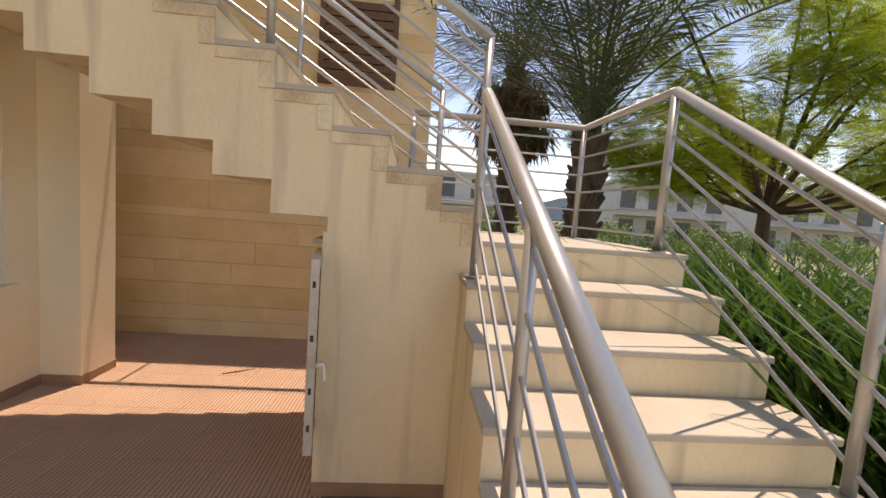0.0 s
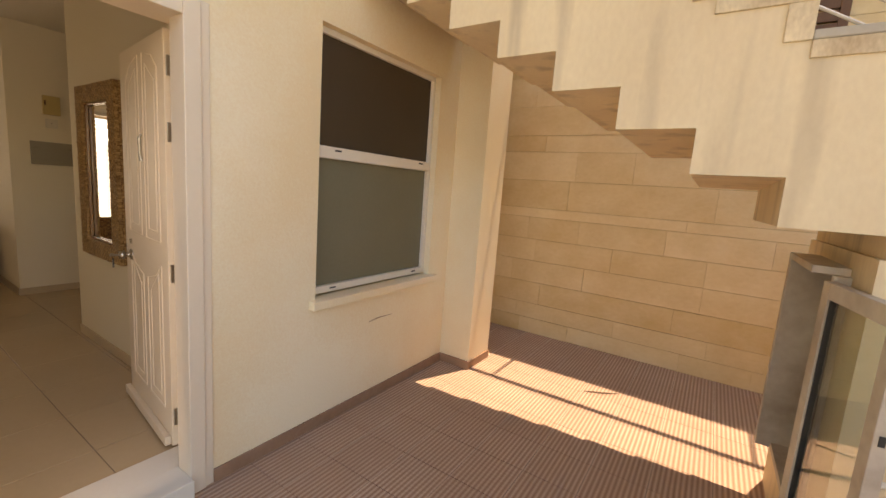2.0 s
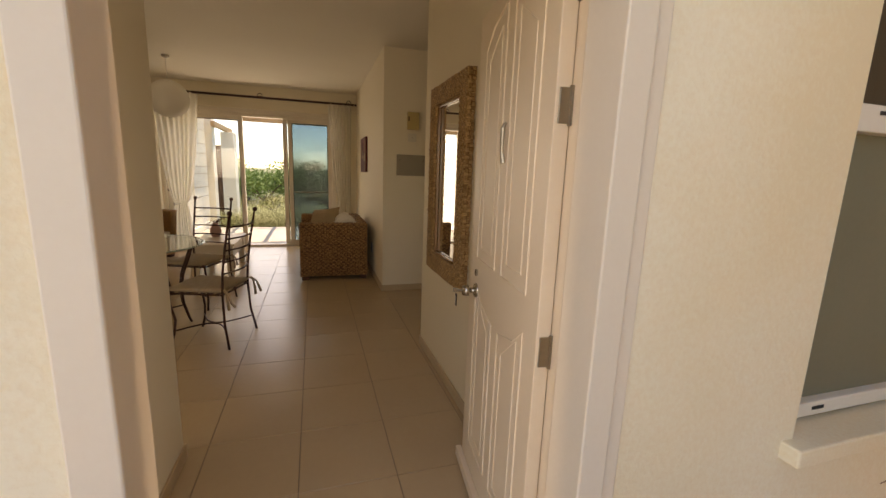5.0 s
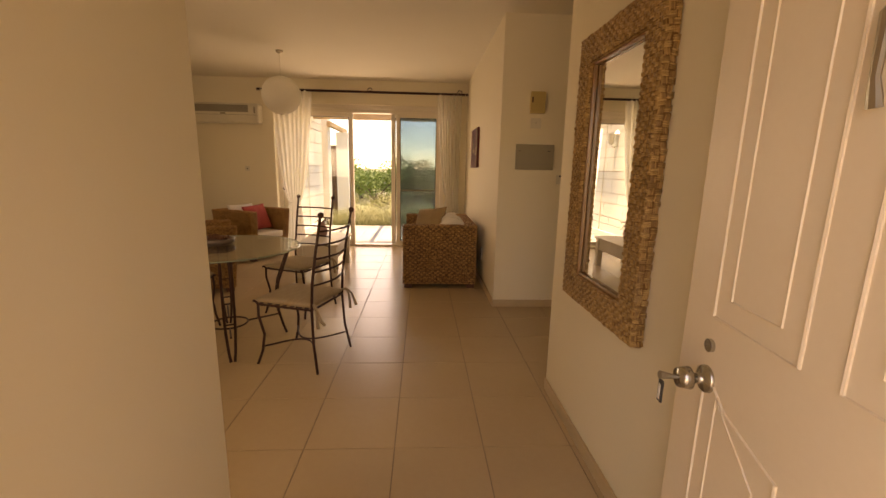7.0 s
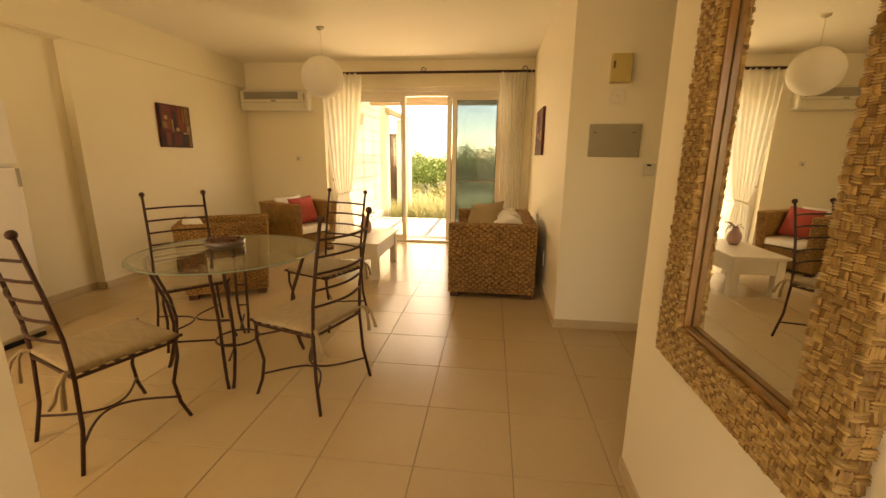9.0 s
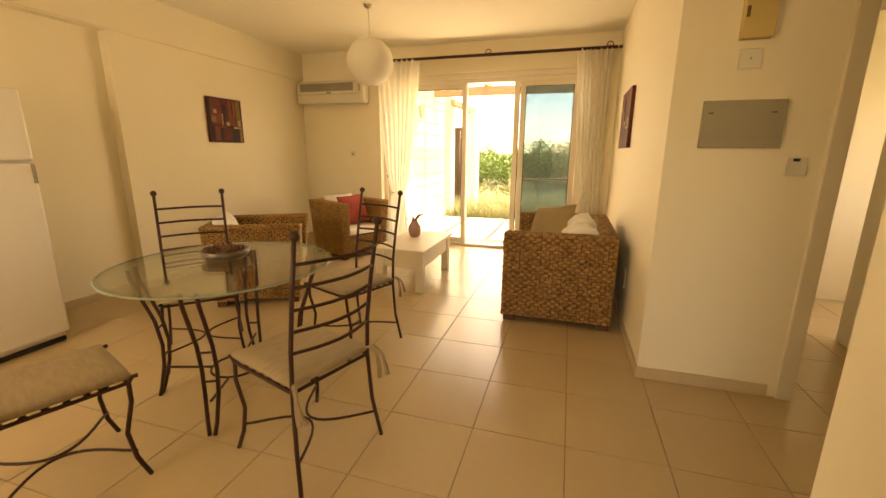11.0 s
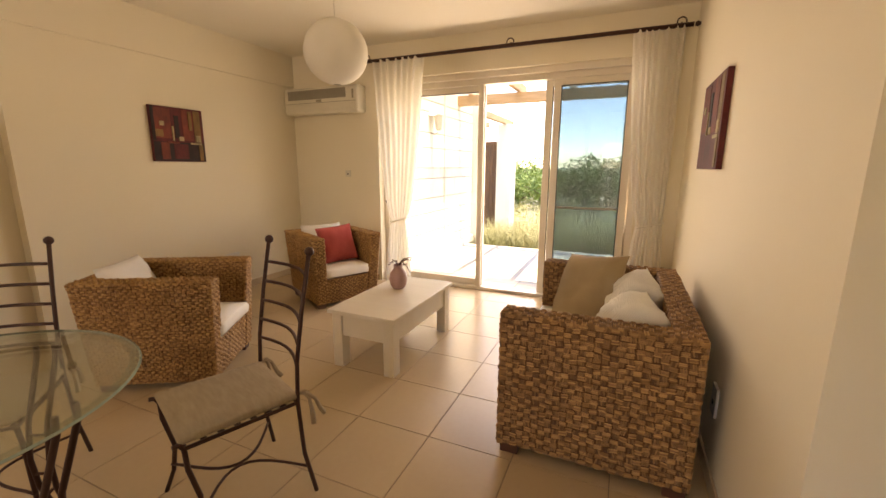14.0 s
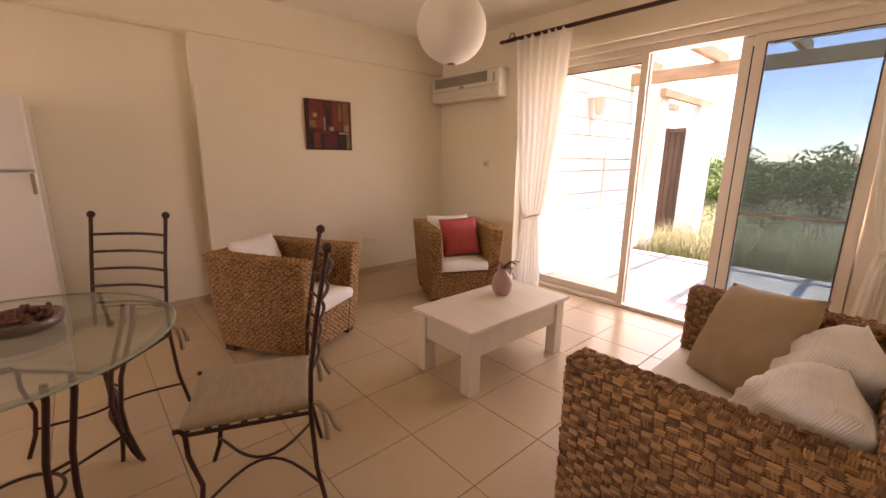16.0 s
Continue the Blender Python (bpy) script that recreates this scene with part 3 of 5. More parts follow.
tube(bm, [leafm @ Vector(p) for p in ((0.38, 0.024, 1.60), (0.38, 0.034, 1.58), (0.38, 0.034, 1.50), (0.38, 0.026, 1.46))], [0.005, 0.008, 0.006, 0.010], 8)
part("knocker", bm, BRASS, leaf, "dull metal knocker")

# ---- front window ----
win = structure(empty("window_1"), "white window with a dark upper pane and frosted lower pane", "window")
y0, y1, z0, z1, xa, xb = 1.95, 3.10, 0.76, 2.30, -2.85, -2.80
part("window_frame", boxes(((xa, y0, z0), (xb, y0 + 0.035, z1)), ((xa, y1 - 0.035, z0), (xb, y1, z1)), ((xa, y0 + 0.035, z0), (xb, y1 - 0.035, z0 + 0.045)), ((xa, y0 + 0.035, z1 - 0.035), (xb, y1 - 0.035, z1)), ((xa, y0 + 0.035, 1.580), (xb + 0.01, y1 - 0.035, 1.650)), bevel=0.004), UPVC, win)
part("pane", boxes(((xa + 0.015, y0 + 0.035, z0 + 0.045), (xa + 0.022, y1 - 0.035, 1.580))), FROST, win, "frosted grey pane")
part("pane", boxes(((xa + 0.02, y0 + 0.035, 1.650), (xa + 0.027, y1 - 0.035, z1 - 0.035))), DARK_PANE, win, "dark fly screen pane")
part("window_sill", boxes(((xa, 1.905, 0.692), (-2.70, 3.165, 0.745)), bevel=0.006), OUT_PLASTER, win)
for yy in (2.1, 2.93):
    part("drain_slot", boxes(((xb, yy, z0 + 0.02), (xb + 0.002, yy + 0.05, z0 + 0.03))), RUBBER, win)
    part("drain_slot", boxes(((xb + 0.01, yy, 1.625), (xb + 0.012, yy + 0.05, 1.635))), RUBBER, win)
part("reveal", boxes(((XC, y0, 0.72), (XC + 0.01, y1, z1))), IN_WALL, win)

tagged(part("scratch", bar([(XW + 0.001, 2.42, 0.50), (XW + 0.001, 2.52, 0.51), (XW + 0.001, 2.66, 0.505)], [0.0015, 0.004, 0.001], 5), TERRA_SKIRT), "thin brown scrape on the outside wall", "scrape")
# bark-coloured bar stands in for the thin shadow of a twig
tagged(part("twig", bar([(-1.53, 3.66, PZ + 0.004), (-1.41, 3.71, PZ + 0.012), (-1.30, 3.80, PZ + 0.006)], [0.003, 0.006, 0.003], 5), BARK), "small twig shape standing in for a twig shadow on the patio", "twig")

# ---- outside stairs ----
LX0, LX1 = 0.30, 1.53
stair_low = tagged(empty("lower_stair"), "cream rendered lower flight of concrete stairs with worn treads", "stairs")
for i in range(8):
    z = 1.34 - 0.1765 * i
    ya = 2.18 - 0.296 * i
    yb_ = ya + 0.296 if i else 3.40
    part("step", boxes(((LX0, ya, -0.15), (LX1, yb_, z - 0.03))), STAIR_PLASTER, stair_low)
    part("tread", boxes(((LX0 - 0.006, ya - 0.012, z - 0.03), (LX1 + 0.008, yb_ - 0.013, z)), bevel=0.006), TREAD, stair_low, "worn pale tread")

stair_up = tagged(empty("upper_stair"), "stained cream rendered upper flight of stairs over the passage", "stairs")
YF, YB = 2.17, 3.27
RUN, RISE = 0.281, 0.1755


def riser_x(i):
    """Left edge of upper step i; step 0 begins over the corner of the landing."""
    return 0.172 - RUN * i


for i in range(11):
    xr, xl, zt = riser_x(i - 1) if i else 0.36, max(riser_x(i), -2.74), 1.507 + RISE * i
    lo = 1.33 if i < 3 else 1.405 + 0.166 * (i - 3)
    part("step", boxes(((xl, YF, lo), (xr, YB, zt - 0.03))), STAIR_PLASTER, stair_up)
    part("tread", boxes(((xl, YF - 0.012, zt - 0.03), (xr + 0.012, YB + 0.01, zt)), bevel=0.005), TREAD, stair_up, "worn pale tread")
    if xl > -2.6:
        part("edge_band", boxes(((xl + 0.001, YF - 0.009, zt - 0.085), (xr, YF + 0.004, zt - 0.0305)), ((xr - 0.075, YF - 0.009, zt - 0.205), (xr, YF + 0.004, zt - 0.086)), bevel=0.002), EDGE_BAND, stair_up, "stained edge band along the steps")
part("landing_slab", boxes(((-2.74, YF, 1.507 + RISE * 10 - 0.30), (riser_x(10), YB, 1.507 + RISE * 10))), STAIR_PLASTER, stair_up)
wall("stair_wall", [((-0.41, YF, -0.15), (0.30, YF + 0.12, 1.33)), ((-0.41, YF + 0.12, -0.15), (-0.29, 2.40, 1.33)), ((-0.41, 2.98, -0.15), (-0.29, YB, 1.33)), ((-0.41, 2.40, -0.15), (-0.29, 2.98, 0.28)),
                    ((-0.41, 2.40, 1.24), (-0.29, 2.98, 1.33)), ((-0.29, YB - 0.1, -0.15), (0.30, YB, 1.33))], STAIR_PLASTER, "stained cream rendered wall under the stairs")

# casement hanging open on the store under the stairs
case = tagged(empty("casement_window"), "weathered white aluminium casement standing open under the stairs", "window")
part("outer_frame", boxes(((-0.46, 2.40, 0.28), (-0.30, 2.43, 1.24)), ((-0.52, 2.93, 0.28), (-0.30, 2.98, 1.27)), ((-0.46, 2.43, 0.28), (-0.30, 2.93, 0.31)), ((-0.52, 2.43, 1.24), (-0.30, 2.93, 1.27)), bevel=0.003), OLD_ALU, case)
lm = pose(-0.465, 2.40, 0.29, 0, 0, -78.5 - 2)
bm = bmesh.new()
for lo, hi in (((0, -0.02, 0), (0.055, 0.02, 0.93)), ((0.425, -0.02, 0), (0.48, 0.02, 0.93)), ((0.055, -0.02, 0), (0.425, 0.02, 0.06)), ((0.055, -0.02, 0.87), (0.425, 0.02, 0.93))):
    box(bm, lo, hi, 0.003, lm)
sash = part("sash", bm, OLD_ALU, case)
bm = bmesh.new()
box(bm, (0.055, -0.004, 0.06), (0.425, 0.004, 0.87), 0, lm)
part("pane", bm, TABLE_GLASS, sash, "dusty glass pane")
bm = bmesh.new()
for lo, hi in (((0.05, -0.012, 0.055), (0.062, 0.012, 0.875)), ((0.418, -0.012, 0.055), (0.43, 0.012, 0.875)), ((0.062, -0.012, 0.055), (0.418, 0.012, 0.067))):
    box(bm, lo, hi, 0, lm)
part("gasket", bm, RUBBER, sash)
part("handle", bar([lm @ Vector(p) for p in ((0.455, 0.02, 0.43), (0.455, 0.055, 0.43), (0.46, 0.06, 0.41), (0.52, 0.065, 0.38))], [0.012, 0.009, 0.010, 0.007]), UPVC, sash, "white lever handle", True)
for zz in (0.12, 0.3, 0.55, 0.80):
    bm = bmesh.new()
    box(bm, (0.48, -0.008, zz), (0.483, 0.006, zz + 0.03), 0, lm)
    part("striker", bm, RUBBER, sash)

# stone wall of the next house, laid in long courses
YS = 4.69
sw = structure(part("wall_stone", boxes(((-4.3, YS + 0.006, -0.15), (0.16, 5.04, 5.65))), JOINT), "honey limestone wall in long courses", "wall")
rnd = random.Random(4)
shared = {}
z = PZ
while z < 4.2:
    hgt = rnd.choice((0.10, 0.17, 0.24, 0.30, 0.33))
    x = -4.2 + rnd.choice((0.0, -0.2, -0.35))
    while x < 0.15:
        ln = rnd.choice((0.55, 0.8, 1.05, 1.3))
        ln = min(ln, 0.16 - x)
        if ln > 0.04:
            key = (round(ln, 2), hgt)
            if key not in shared:
                b2 = bmesh.new()
                box(b2, (0.0004, 0, 0.0016), (ln - 0.0004, 0.014, hgt - 0.0016), 0.0012, seg=1)
                me = bpy.data.meshes.new("stone_block")
                b2.to_mesh(me)
                b2.free()
                me.materials.append(STONE)
                shared[key] = me
            ob = new("stone_block", shared[key])
            ob.parent, ob.location = sw, (x, YS - 0.004 + rnd.uniform(-0.003, 0.003), z)
        x += ln
    z += hgt
shut = tagged(empty("window_shutter"), "dark brown wooden shutter high on the stone wall", "shutter")
for k in range(9):
    part("slat", boxes(((-1.0, 4.635, 2.80 + k * 0.09), (-0.30, 4.665, 2.875 + k * 0.09)), bevel=0.004), BROWN_WOOD, shut)
part("shutter_frame", boxes(((-1.06, 4.635, 2.74), (-1.0, 4.685, 3.66)), ((-0.30, 4.635, 2.74), (-0.24, 4.685, 3.66)), ((-1.0, 4.635, 2.74), (-0.30, 4.685, 2.80)), bevel=0.004), BROWN_WOOD, shut)
# unseen rail, added to cast the thin shadow line along the patio
wall_rail = tagged(empty("wall_rail"), "unseen rail on brackets added to cast a thin shadow line", "railing")
part("rail", bar([(-2.74, 3.99, 3.85), (0.1, 3.99, 3.85)], 0.03, 10), STEEL, wall_rail)
for x in (-2.0, -0.2):
    part("bracket", bar([(x, 3.99, 3.85), (x, 4.69, 3.75)], 0.012), STEEL, wall_rail)


def railing(label, posts, rails=6, top_r=0.026, post_r=0.021, h=0.87):
    """Posts given by foot, tubes between their tops, thin bars below."""
    r = tagged(empty("stair_railing"), label, "railing")
    for p in posts:
        part("post", bar([p, (p[0], p[1], p[2] + h)], post_r, 10), STEEL, r, smooth=True)
        part("foot_plate", bar([p, (p[0], p[1], p[2] + 0.008)], 0.045, 12), STEEL, r)
    part("handrail", bar([(p[0], p[1], p[2] + h) for p in posts], top_r, 12), STEEL, r, smooth=True)
    for k in range(rails):
        part("bar", bar([(p[0] + 0.0, p[1], p[2] + 0.09 + (h - 0.17) * k / (rails - 1) * 0.98) for p in posts], 0.0085, 6), STEEL, r)
    return r


S = 0.1765 / 0.296
railing("grey painted steel railing of the lower flight", [(0.345, 2.03, 1.17), (0.345, 1.12, 1.17 - 0.91 * S), (0.345, 0.45, 1.17 - 1.58 * S)], 5, 0.028)
railing("grey painted steel railing beside the garden", [(1.40, 2.24, 1.34), (1.44, 1.17, 1.34 - 1.07 * S - 0.02), (1.44, 0.45, 1.34 - 1.79 * S - 0.02)])
railing("grey painted steel railing round the landing", [(1.40, 2.25, 1.34), (1.34, 3.28, 1.34), (0.0, 3.28, 1.34)])
SU = RISE / RUN
railing("grey painted steel railing of the upper flight", [(0.37, 2.23, 1.505), (-0.72, 2.23, 1.505 + 1.09 * SU), (-1.9, 2.23, 1.505 + 2.27 * SU)], 6, 0.026)
railing("grey painted steel railing at the back of the upper flight", [(0.20, 3.22, 1.507), (-0.85, 3.22, 1.507 + 1.05 * SU), (-1.9, 3.22, 1.507 + 2.1 * SU)], 6, 0.024)

# ---- sliding garden door ----
slide = structure(empty("door_2"), "white sliding glass door standing half open to the terrace", "door")
xs0, xs1 = -10.30, -10.18
part("door_frame", boxes(((xs0, -1.75, 0.0), (xs1, -1.69, 2.36)), ((xs0, 1.04, 0.0), (xs1, 1.10, 2.36)), ((xs0, -1.69, 2.30), (xs1, 1.04, 2.36)), ((xs0, -1.69, 0.0), (xs1, 1.04, 0.035)), bevel=0.003), UPVC, slide)
part("shutter_box", boxes(((xs0 - 0.08, -1.75, 2.36), (xs1 + 0.05, 1.10, 2.42)), bevel=0.004), UPVC, slide)


def sash_at(ya, yb, x, mat, lab):
    s = part("sash", boxes(((x, ya, 0.035), (x + 0.035, ya + 0.075, 2.30)), ((x, yb - 0.075, 0.035), (x + 0.035, yb, 2.30)), ((x, ya + 0.075, 0.035), (x + 0.035, yb - 0.075, 0.11)), ((x, ya + 0.075, 2.23), (x + 0.035, yb - 0.075, 2.30)), bevel=0.004), UPVC, slide, lab)
    p = part("pane", boxes(((x + 0.012, ya + 0.075, 0.11), (x + 0.018, yb - 0.075, 2.23))), mat, s)
    p.visible_shadow = False
    part("gasket", boxes(((x + 0.036, ya + 0.070, 0.105), (x + 0.038, ya + 0.080, 2.235)), ((x + 0.036, yb - 0.080, 0.105), (x + 0.038, yb - 0.070, 2.235)), ((x + 0.036, ya + 0.08, 2.228), (x + 0.038, yb - 0.08, 2.238))), RUBBER, s)
    return s


sl = sash_at(-1.69, -0.47, -10.28, CLEAR, "white framed glass sash")
part("handle", boxes(((-10.245, -0.52, 1.0), (-10.225, -0.49, 1.14)), bevel=0.004), RUBBER, sl)
sash_at(0.18, 1.04, -10.28, CLEAR, "white framed glass sash")
sc = sash_at(0.27, 1.03, -10.235, SCREEN_GLASS, "white framed tinted sash pushed in front")
part("midrail", boxes(((-10.235, 0.345, 1.00), (-10.215, 0.955, 1.02))), GREY_PLASTIC, sc)
part("stile", boxes(((-10.2, -0.53, 0.035), (-10.18, -0.47, 2.30)), bevel=0.003), UPVC, slide)

# ---- terrace ----
wa = structure(part("wall_terrace", boxes(((-13.4, -2.3, -0.16), (XFO, -1.775, 3.2))), JOINT), "pale limestone terrace wall in full sun", "wall")
z, row = -0.03, 0
while z < 3.0:
    hgt = (0.30, 0.16, 0.30, 0.22)[row % 4]
    x = -13.4
    while x < XFO - 0.05:
        ln = min((0.9, 0.6, 0.75)[(row + int(x * 3)) % 3], XFO - x)
        b2 = boxes(((x + 0.004, -1.775, z + 0.006), (x + ln - 0.004, -1.75, z + hgt - 0.006)))
        part("stone_block", b2, WHITE_STONE, wa)
        x += ln
    z += hgt
    row += 1
part("plinth", boxes(((-13.4, -1.75, -0.03), (XFO, -1.70, 0.10)), bevel=0.004), WHITE_STONE, wa, "pale stone plinth")
part("corner_pipe", bar([(-12.05, -1.74, -0.05), (-12.05, -1.74, 3.0)], 0.016), WHITE_STONE, wa, "pale rainwater pipe")
part("end_pier", boxes(((-13.72, -2.3, -0.16), (-13.402, -1.60, 3.2)), bevel=0.01), WHITE_STONE, wa, "pale rendered end pier")
lamp = tagged(empty("wall_lamp", (-11.55, -1.75, 2.06)), "white lantern on the terrace wall", "wall lamp")
part("bracket", bar([(0, 0, -0.12), (0, 0.06, -0.16), (0, 0.12, -0.12)], 0.012), UPVC, lamp)
lan = part("lantern", lathe([(0.03, -0.10), (0.055, -0.07), (0.08, 0.10), (0.09, 0.12)], 6), PLASTIC, lamp, "six-sided glass lantern")
part("cap", lathe([(0.10, 0.12), (0.05, 0.18), (0.0, 0.22)], 6), UPVC, lamp)
for o in (lan, lamp.children[-1]):
    o.location = (0, 0.13, 0)
perg = tagged(empty("pergola"), "weathered pine pergola over the terrace", "pergola")
part("beam", boxes(((-12.75, -2.3, 2.46), (-12.62, 3.4, 2.62)), bevel=0.006), PINE, perg)
for y in (-1.55, -0.72, 0.11, 0.94, 1.77, 2.6):
    part("rafter", boxes(((-13.0, y, 2.62), (XFO, y + 0.07, 2.76)), bevel=0.006), PINE, perg)
part("post", boxes(((-12.75, 2.9, -0.16), (-12.62, 3.03, 2.46)), bevel=0.006), PINE, perg)
gate = tagged(empty("garden_gateway"), "pale stone gateway with a brown wooden door", "gateway")
part("pillar", boxes(((-15.4, -1.72, -0.16), (-14.95, -1.38, 2.36)), bevel=0.01), WHITE_STONE, gate)
part("side_wall", boxes(((-15.3, -4.5, -0.16), (-15.0, -2.12, 2.36)), bevel=0.01), WHITE_STONE, gate)
for k in range(4):
    part("plank", boxes(((-15.12, -2.12 + 0.1 * k, 0.0), (-15.06, -2.026 + 0.1 * k, 1.92)), bevel=0.004), BROWN_WOOD, gate)
part("lintel", boxes(((-15.14, -2.12, 1.92), (-15.04, -1.72, 2.0)), bevel=0.004), BROWN_WOOD, gate)
for y in (-1.6, -2.2, -2.9):
    part("roof_beam", boxes(((-15.6, y, 2.36), (-13.3, y + 0.09, 2.48)), bevel=0.005), PINE, gate)

# ---- living room ----


def wicker_panel(parent, o, u, v, cell, seed, mat=WICKER, depth=0.010, name="weave"):
    cols, rows = max(2, round(Vector(u).length / cell)), max(2, round(Vector(v).length / (cell * 0.74)))
    ob = raw(name, *weave(o, u, v, cols, rows, depth, seed), mat, parent, smooth=True)
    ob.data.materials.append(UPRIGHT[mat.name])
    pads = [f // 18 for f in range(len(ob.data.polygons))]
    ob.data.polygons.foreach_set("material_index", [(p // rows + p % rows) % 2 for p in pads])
    ob["kind"] = "stuff"
    return ob


def wicker_seat(name, place, turn, w, d, h, label, cell, cat, mat=WICKER, taper=0.0):
    """Boxy woven seat: front towards -y in its own frame; arms, back, base, each with its weave."""
    s = tagged(empty(name, place, turn), label, cat)
    t, b0, sh = 0.12, 0.05, 0.30
    arms = ((-w / 2, -w / 2 + t), (w / 2 - t, w / 2))
    for k, (xa_, xb_) in enumerate(arms):
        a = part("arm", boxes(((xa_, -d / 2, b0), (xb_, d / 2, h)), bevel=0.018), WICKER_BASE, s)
        wicker_panel(a, (xa_, d / 2, b0), (0, -d, 0), (0, 0, h - b0), cell, k + 1, mat) if k == 0 else wicker_panel(a, (xb_, -d / 2, b0), (0, d, 0), (0, 0, h - b0), cell, k + 1, mat)
        wicker_panel(a, (xa_, -d / 2, b0), (t, 0, 0), (0, 0, h - b0), cell, 5 + k, mat)
        wicker_panel(a, (xa_, -d / 2, h), (t, 0, 0), (0, d, 0), cell, 7 + k, mat)
        inner = xb_ if k == 0 else xa_
        wicker_panel(a, (inner, -d / 2, sh), (0, d - t, 0), (0, 0, h - sh), cell, 9 + k, mat) if k == 0 else wicker_panel(a, (inner, d / 2 - t, sh), (0, -(d - t), 0), (0, 0, h - sh), cell, 9 + k, mat)
    iw = w - 2 * t
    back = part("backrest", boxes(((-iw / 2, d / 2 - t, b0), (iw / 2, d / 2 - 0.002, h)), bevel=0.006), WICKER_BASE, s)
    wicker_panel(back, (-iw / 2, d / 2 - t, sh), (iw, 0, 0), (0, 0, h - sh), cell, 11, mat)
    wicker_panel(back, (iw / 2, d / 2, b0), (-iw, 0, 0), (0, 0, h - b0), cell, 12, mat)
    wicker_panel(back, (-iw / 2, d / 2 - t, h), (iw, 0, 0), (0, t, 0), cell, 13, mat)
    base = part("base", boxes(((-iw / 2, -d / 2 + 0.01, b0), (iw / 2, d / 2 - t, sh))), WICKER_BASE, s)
    wicker_panel(base, (-iw / 2, -d / 2 + 0.01, b0), (iw, 0, 0), (0, 0, sh - b0), cell, 14, mat)
    for x in (-w / 2 + 0.05, w / 2 - 0.05):
        for y in (-d / 2 + 0.06, d / 2 - 0.06):
            part("foot", boxes(((x - 0.045, y - 0.045, 0), (x + 0.045, y + 0.045, b0)), bevel=0.004), DARK_WOOD, s)
    for ob in s.children_recursive:          # the sides lean in towards the feet
        for v in ob.data.vertices:
            f = 1 - taper * (1 - v.co.z / h)
            v.co.x, v.co.y = v.co.x * f, v.co.y * f
    return s


def seat_pad(name, place, turn, w, d, h, z, label, seed):
    """A squashed box cushion."""
    bm = bmesh.new()
    box(bm, (-w / 2, -d / 2, 0), (w / 2, d / 2, h))
    bmesh.ops.subdivide_edges(bm, edges=bm.edges[:], cuts=5, use_grid_fill=True)
    for v in bm.verts:
        u, q = v.co.x / (w / 2), v.co.y / (d / 2)
        k = v.co.z / h - 0.5
        v.co.z = h / 2 + k * h * (0.72 + 0.28 * (1 - u ** 4) * (1 - q ** 4)) + (0.006 * noise.noise(v.co * 9 + Vector((seed, 0, 0))) if k > 0 else 0)
        f = 1 + 0.025 * (1 - 4 * k * k)
        v.co.x, v.co.y = v.co.x * f, v.co.y * f
    ob = part(name, bm, WHITE_CLOTH, smooth=True)
    ob.matrix_world = pose(*place[:2], z, 0, 0, turn)
    return tagged(ob, label, "cushion")


def loose_pillow(label, place, rx, ry, rz, w, h, d, mat, seed):
    ob = part("pillow", pillow(w, h, d, seed, Matrix()), mat, smooth=True)
    ob.matrix_world = pose(*place, rx, ry, rz)
    return tagged(ob, label, "pillow")


# sofa along the right wall, facing -y
wicker_seat("wicker_sofa", (-8.20, 0.94, 0), 0, 1.30, 0.86, 0.745, "chunky brown seagrass two-seat sofa with white cushions", 0.033, "sofa")
seat_pad("seat_cushion", (-8.20, 0.88, 0), 0, 1.04, 0.74, 0.13, 0.30, "white seat cushion on the wicker sofa", 3)
loose_pillow("tan square pillow leaning on the sofa arm", (-8.50, 0.83, 0.635), 62, -9, 50, 0.50, 0.50, 0.19, TAN_CLOTH, 2)
loose_pillow("white ribbed pillow against the sofa back", (-8.33, 1.10, 0.60), 64, 3, 6, 0.44, 0.44, 0.30, RIB_CLOTH, 7)
loose_pillow("white ribbed pillow at the end of the sofa", (-7.90, 1.08, 0.59), 60, -3, 8, 0.43, 0.44, 0.32, RIB_CLOTH, 9)
# armchairs
wicker_seat("wicker_armchair", (-7.49, -1.82, 0), 180 + 30.0, 0.73, 0.82, 0.73, "brown seagrass tub armchair with a white cushion", 0.024, "armchair", WICKER_GOLD, 0.12)
seat_pad("seat_cushion", (-7.52, -1.77, 0), 180 + 30.0, 0.50, 0.66, 0.12, 0.30, "white seat cushion in the wicker armchair", 5)
loose_pillow("white pillow against the back of the armchair", (-7.36, -2.03, 0.60), 66, 0, 180 + 30.0, 0.46, 0.42, 0.16, WHITE_CLOTH, 12)
wicker_seat("wicker_armchair", (-9.29, -1.885, 0), 180 - 27, 0.75, 0.79, 0.73, "brown seagrass armchair in the corner with a red pillow", 0.024, "armchair", WICKER_GOLD, 0.12)
seat_pad("seat_cushion", (-9.265, -1.84, 0), 180 - 27, 0.52, 0.62, 0.12, 0.30, "white seat cushion in the corner armchair", 6)
loose_pillow("faded red pillow on the corner armchair", (-9.27, -1.80, 0.61), 68, -4, 180 - 29, 0.40, 0.40, 0.14, RED_CLOTH, 4)
loose_pillow("white pillow behind the red one", (-9.31, -2.02, 0.60), 72, 0, 180 - 27, 0.46, 0.42, 0.12, WHITE_CLOTH, 8)

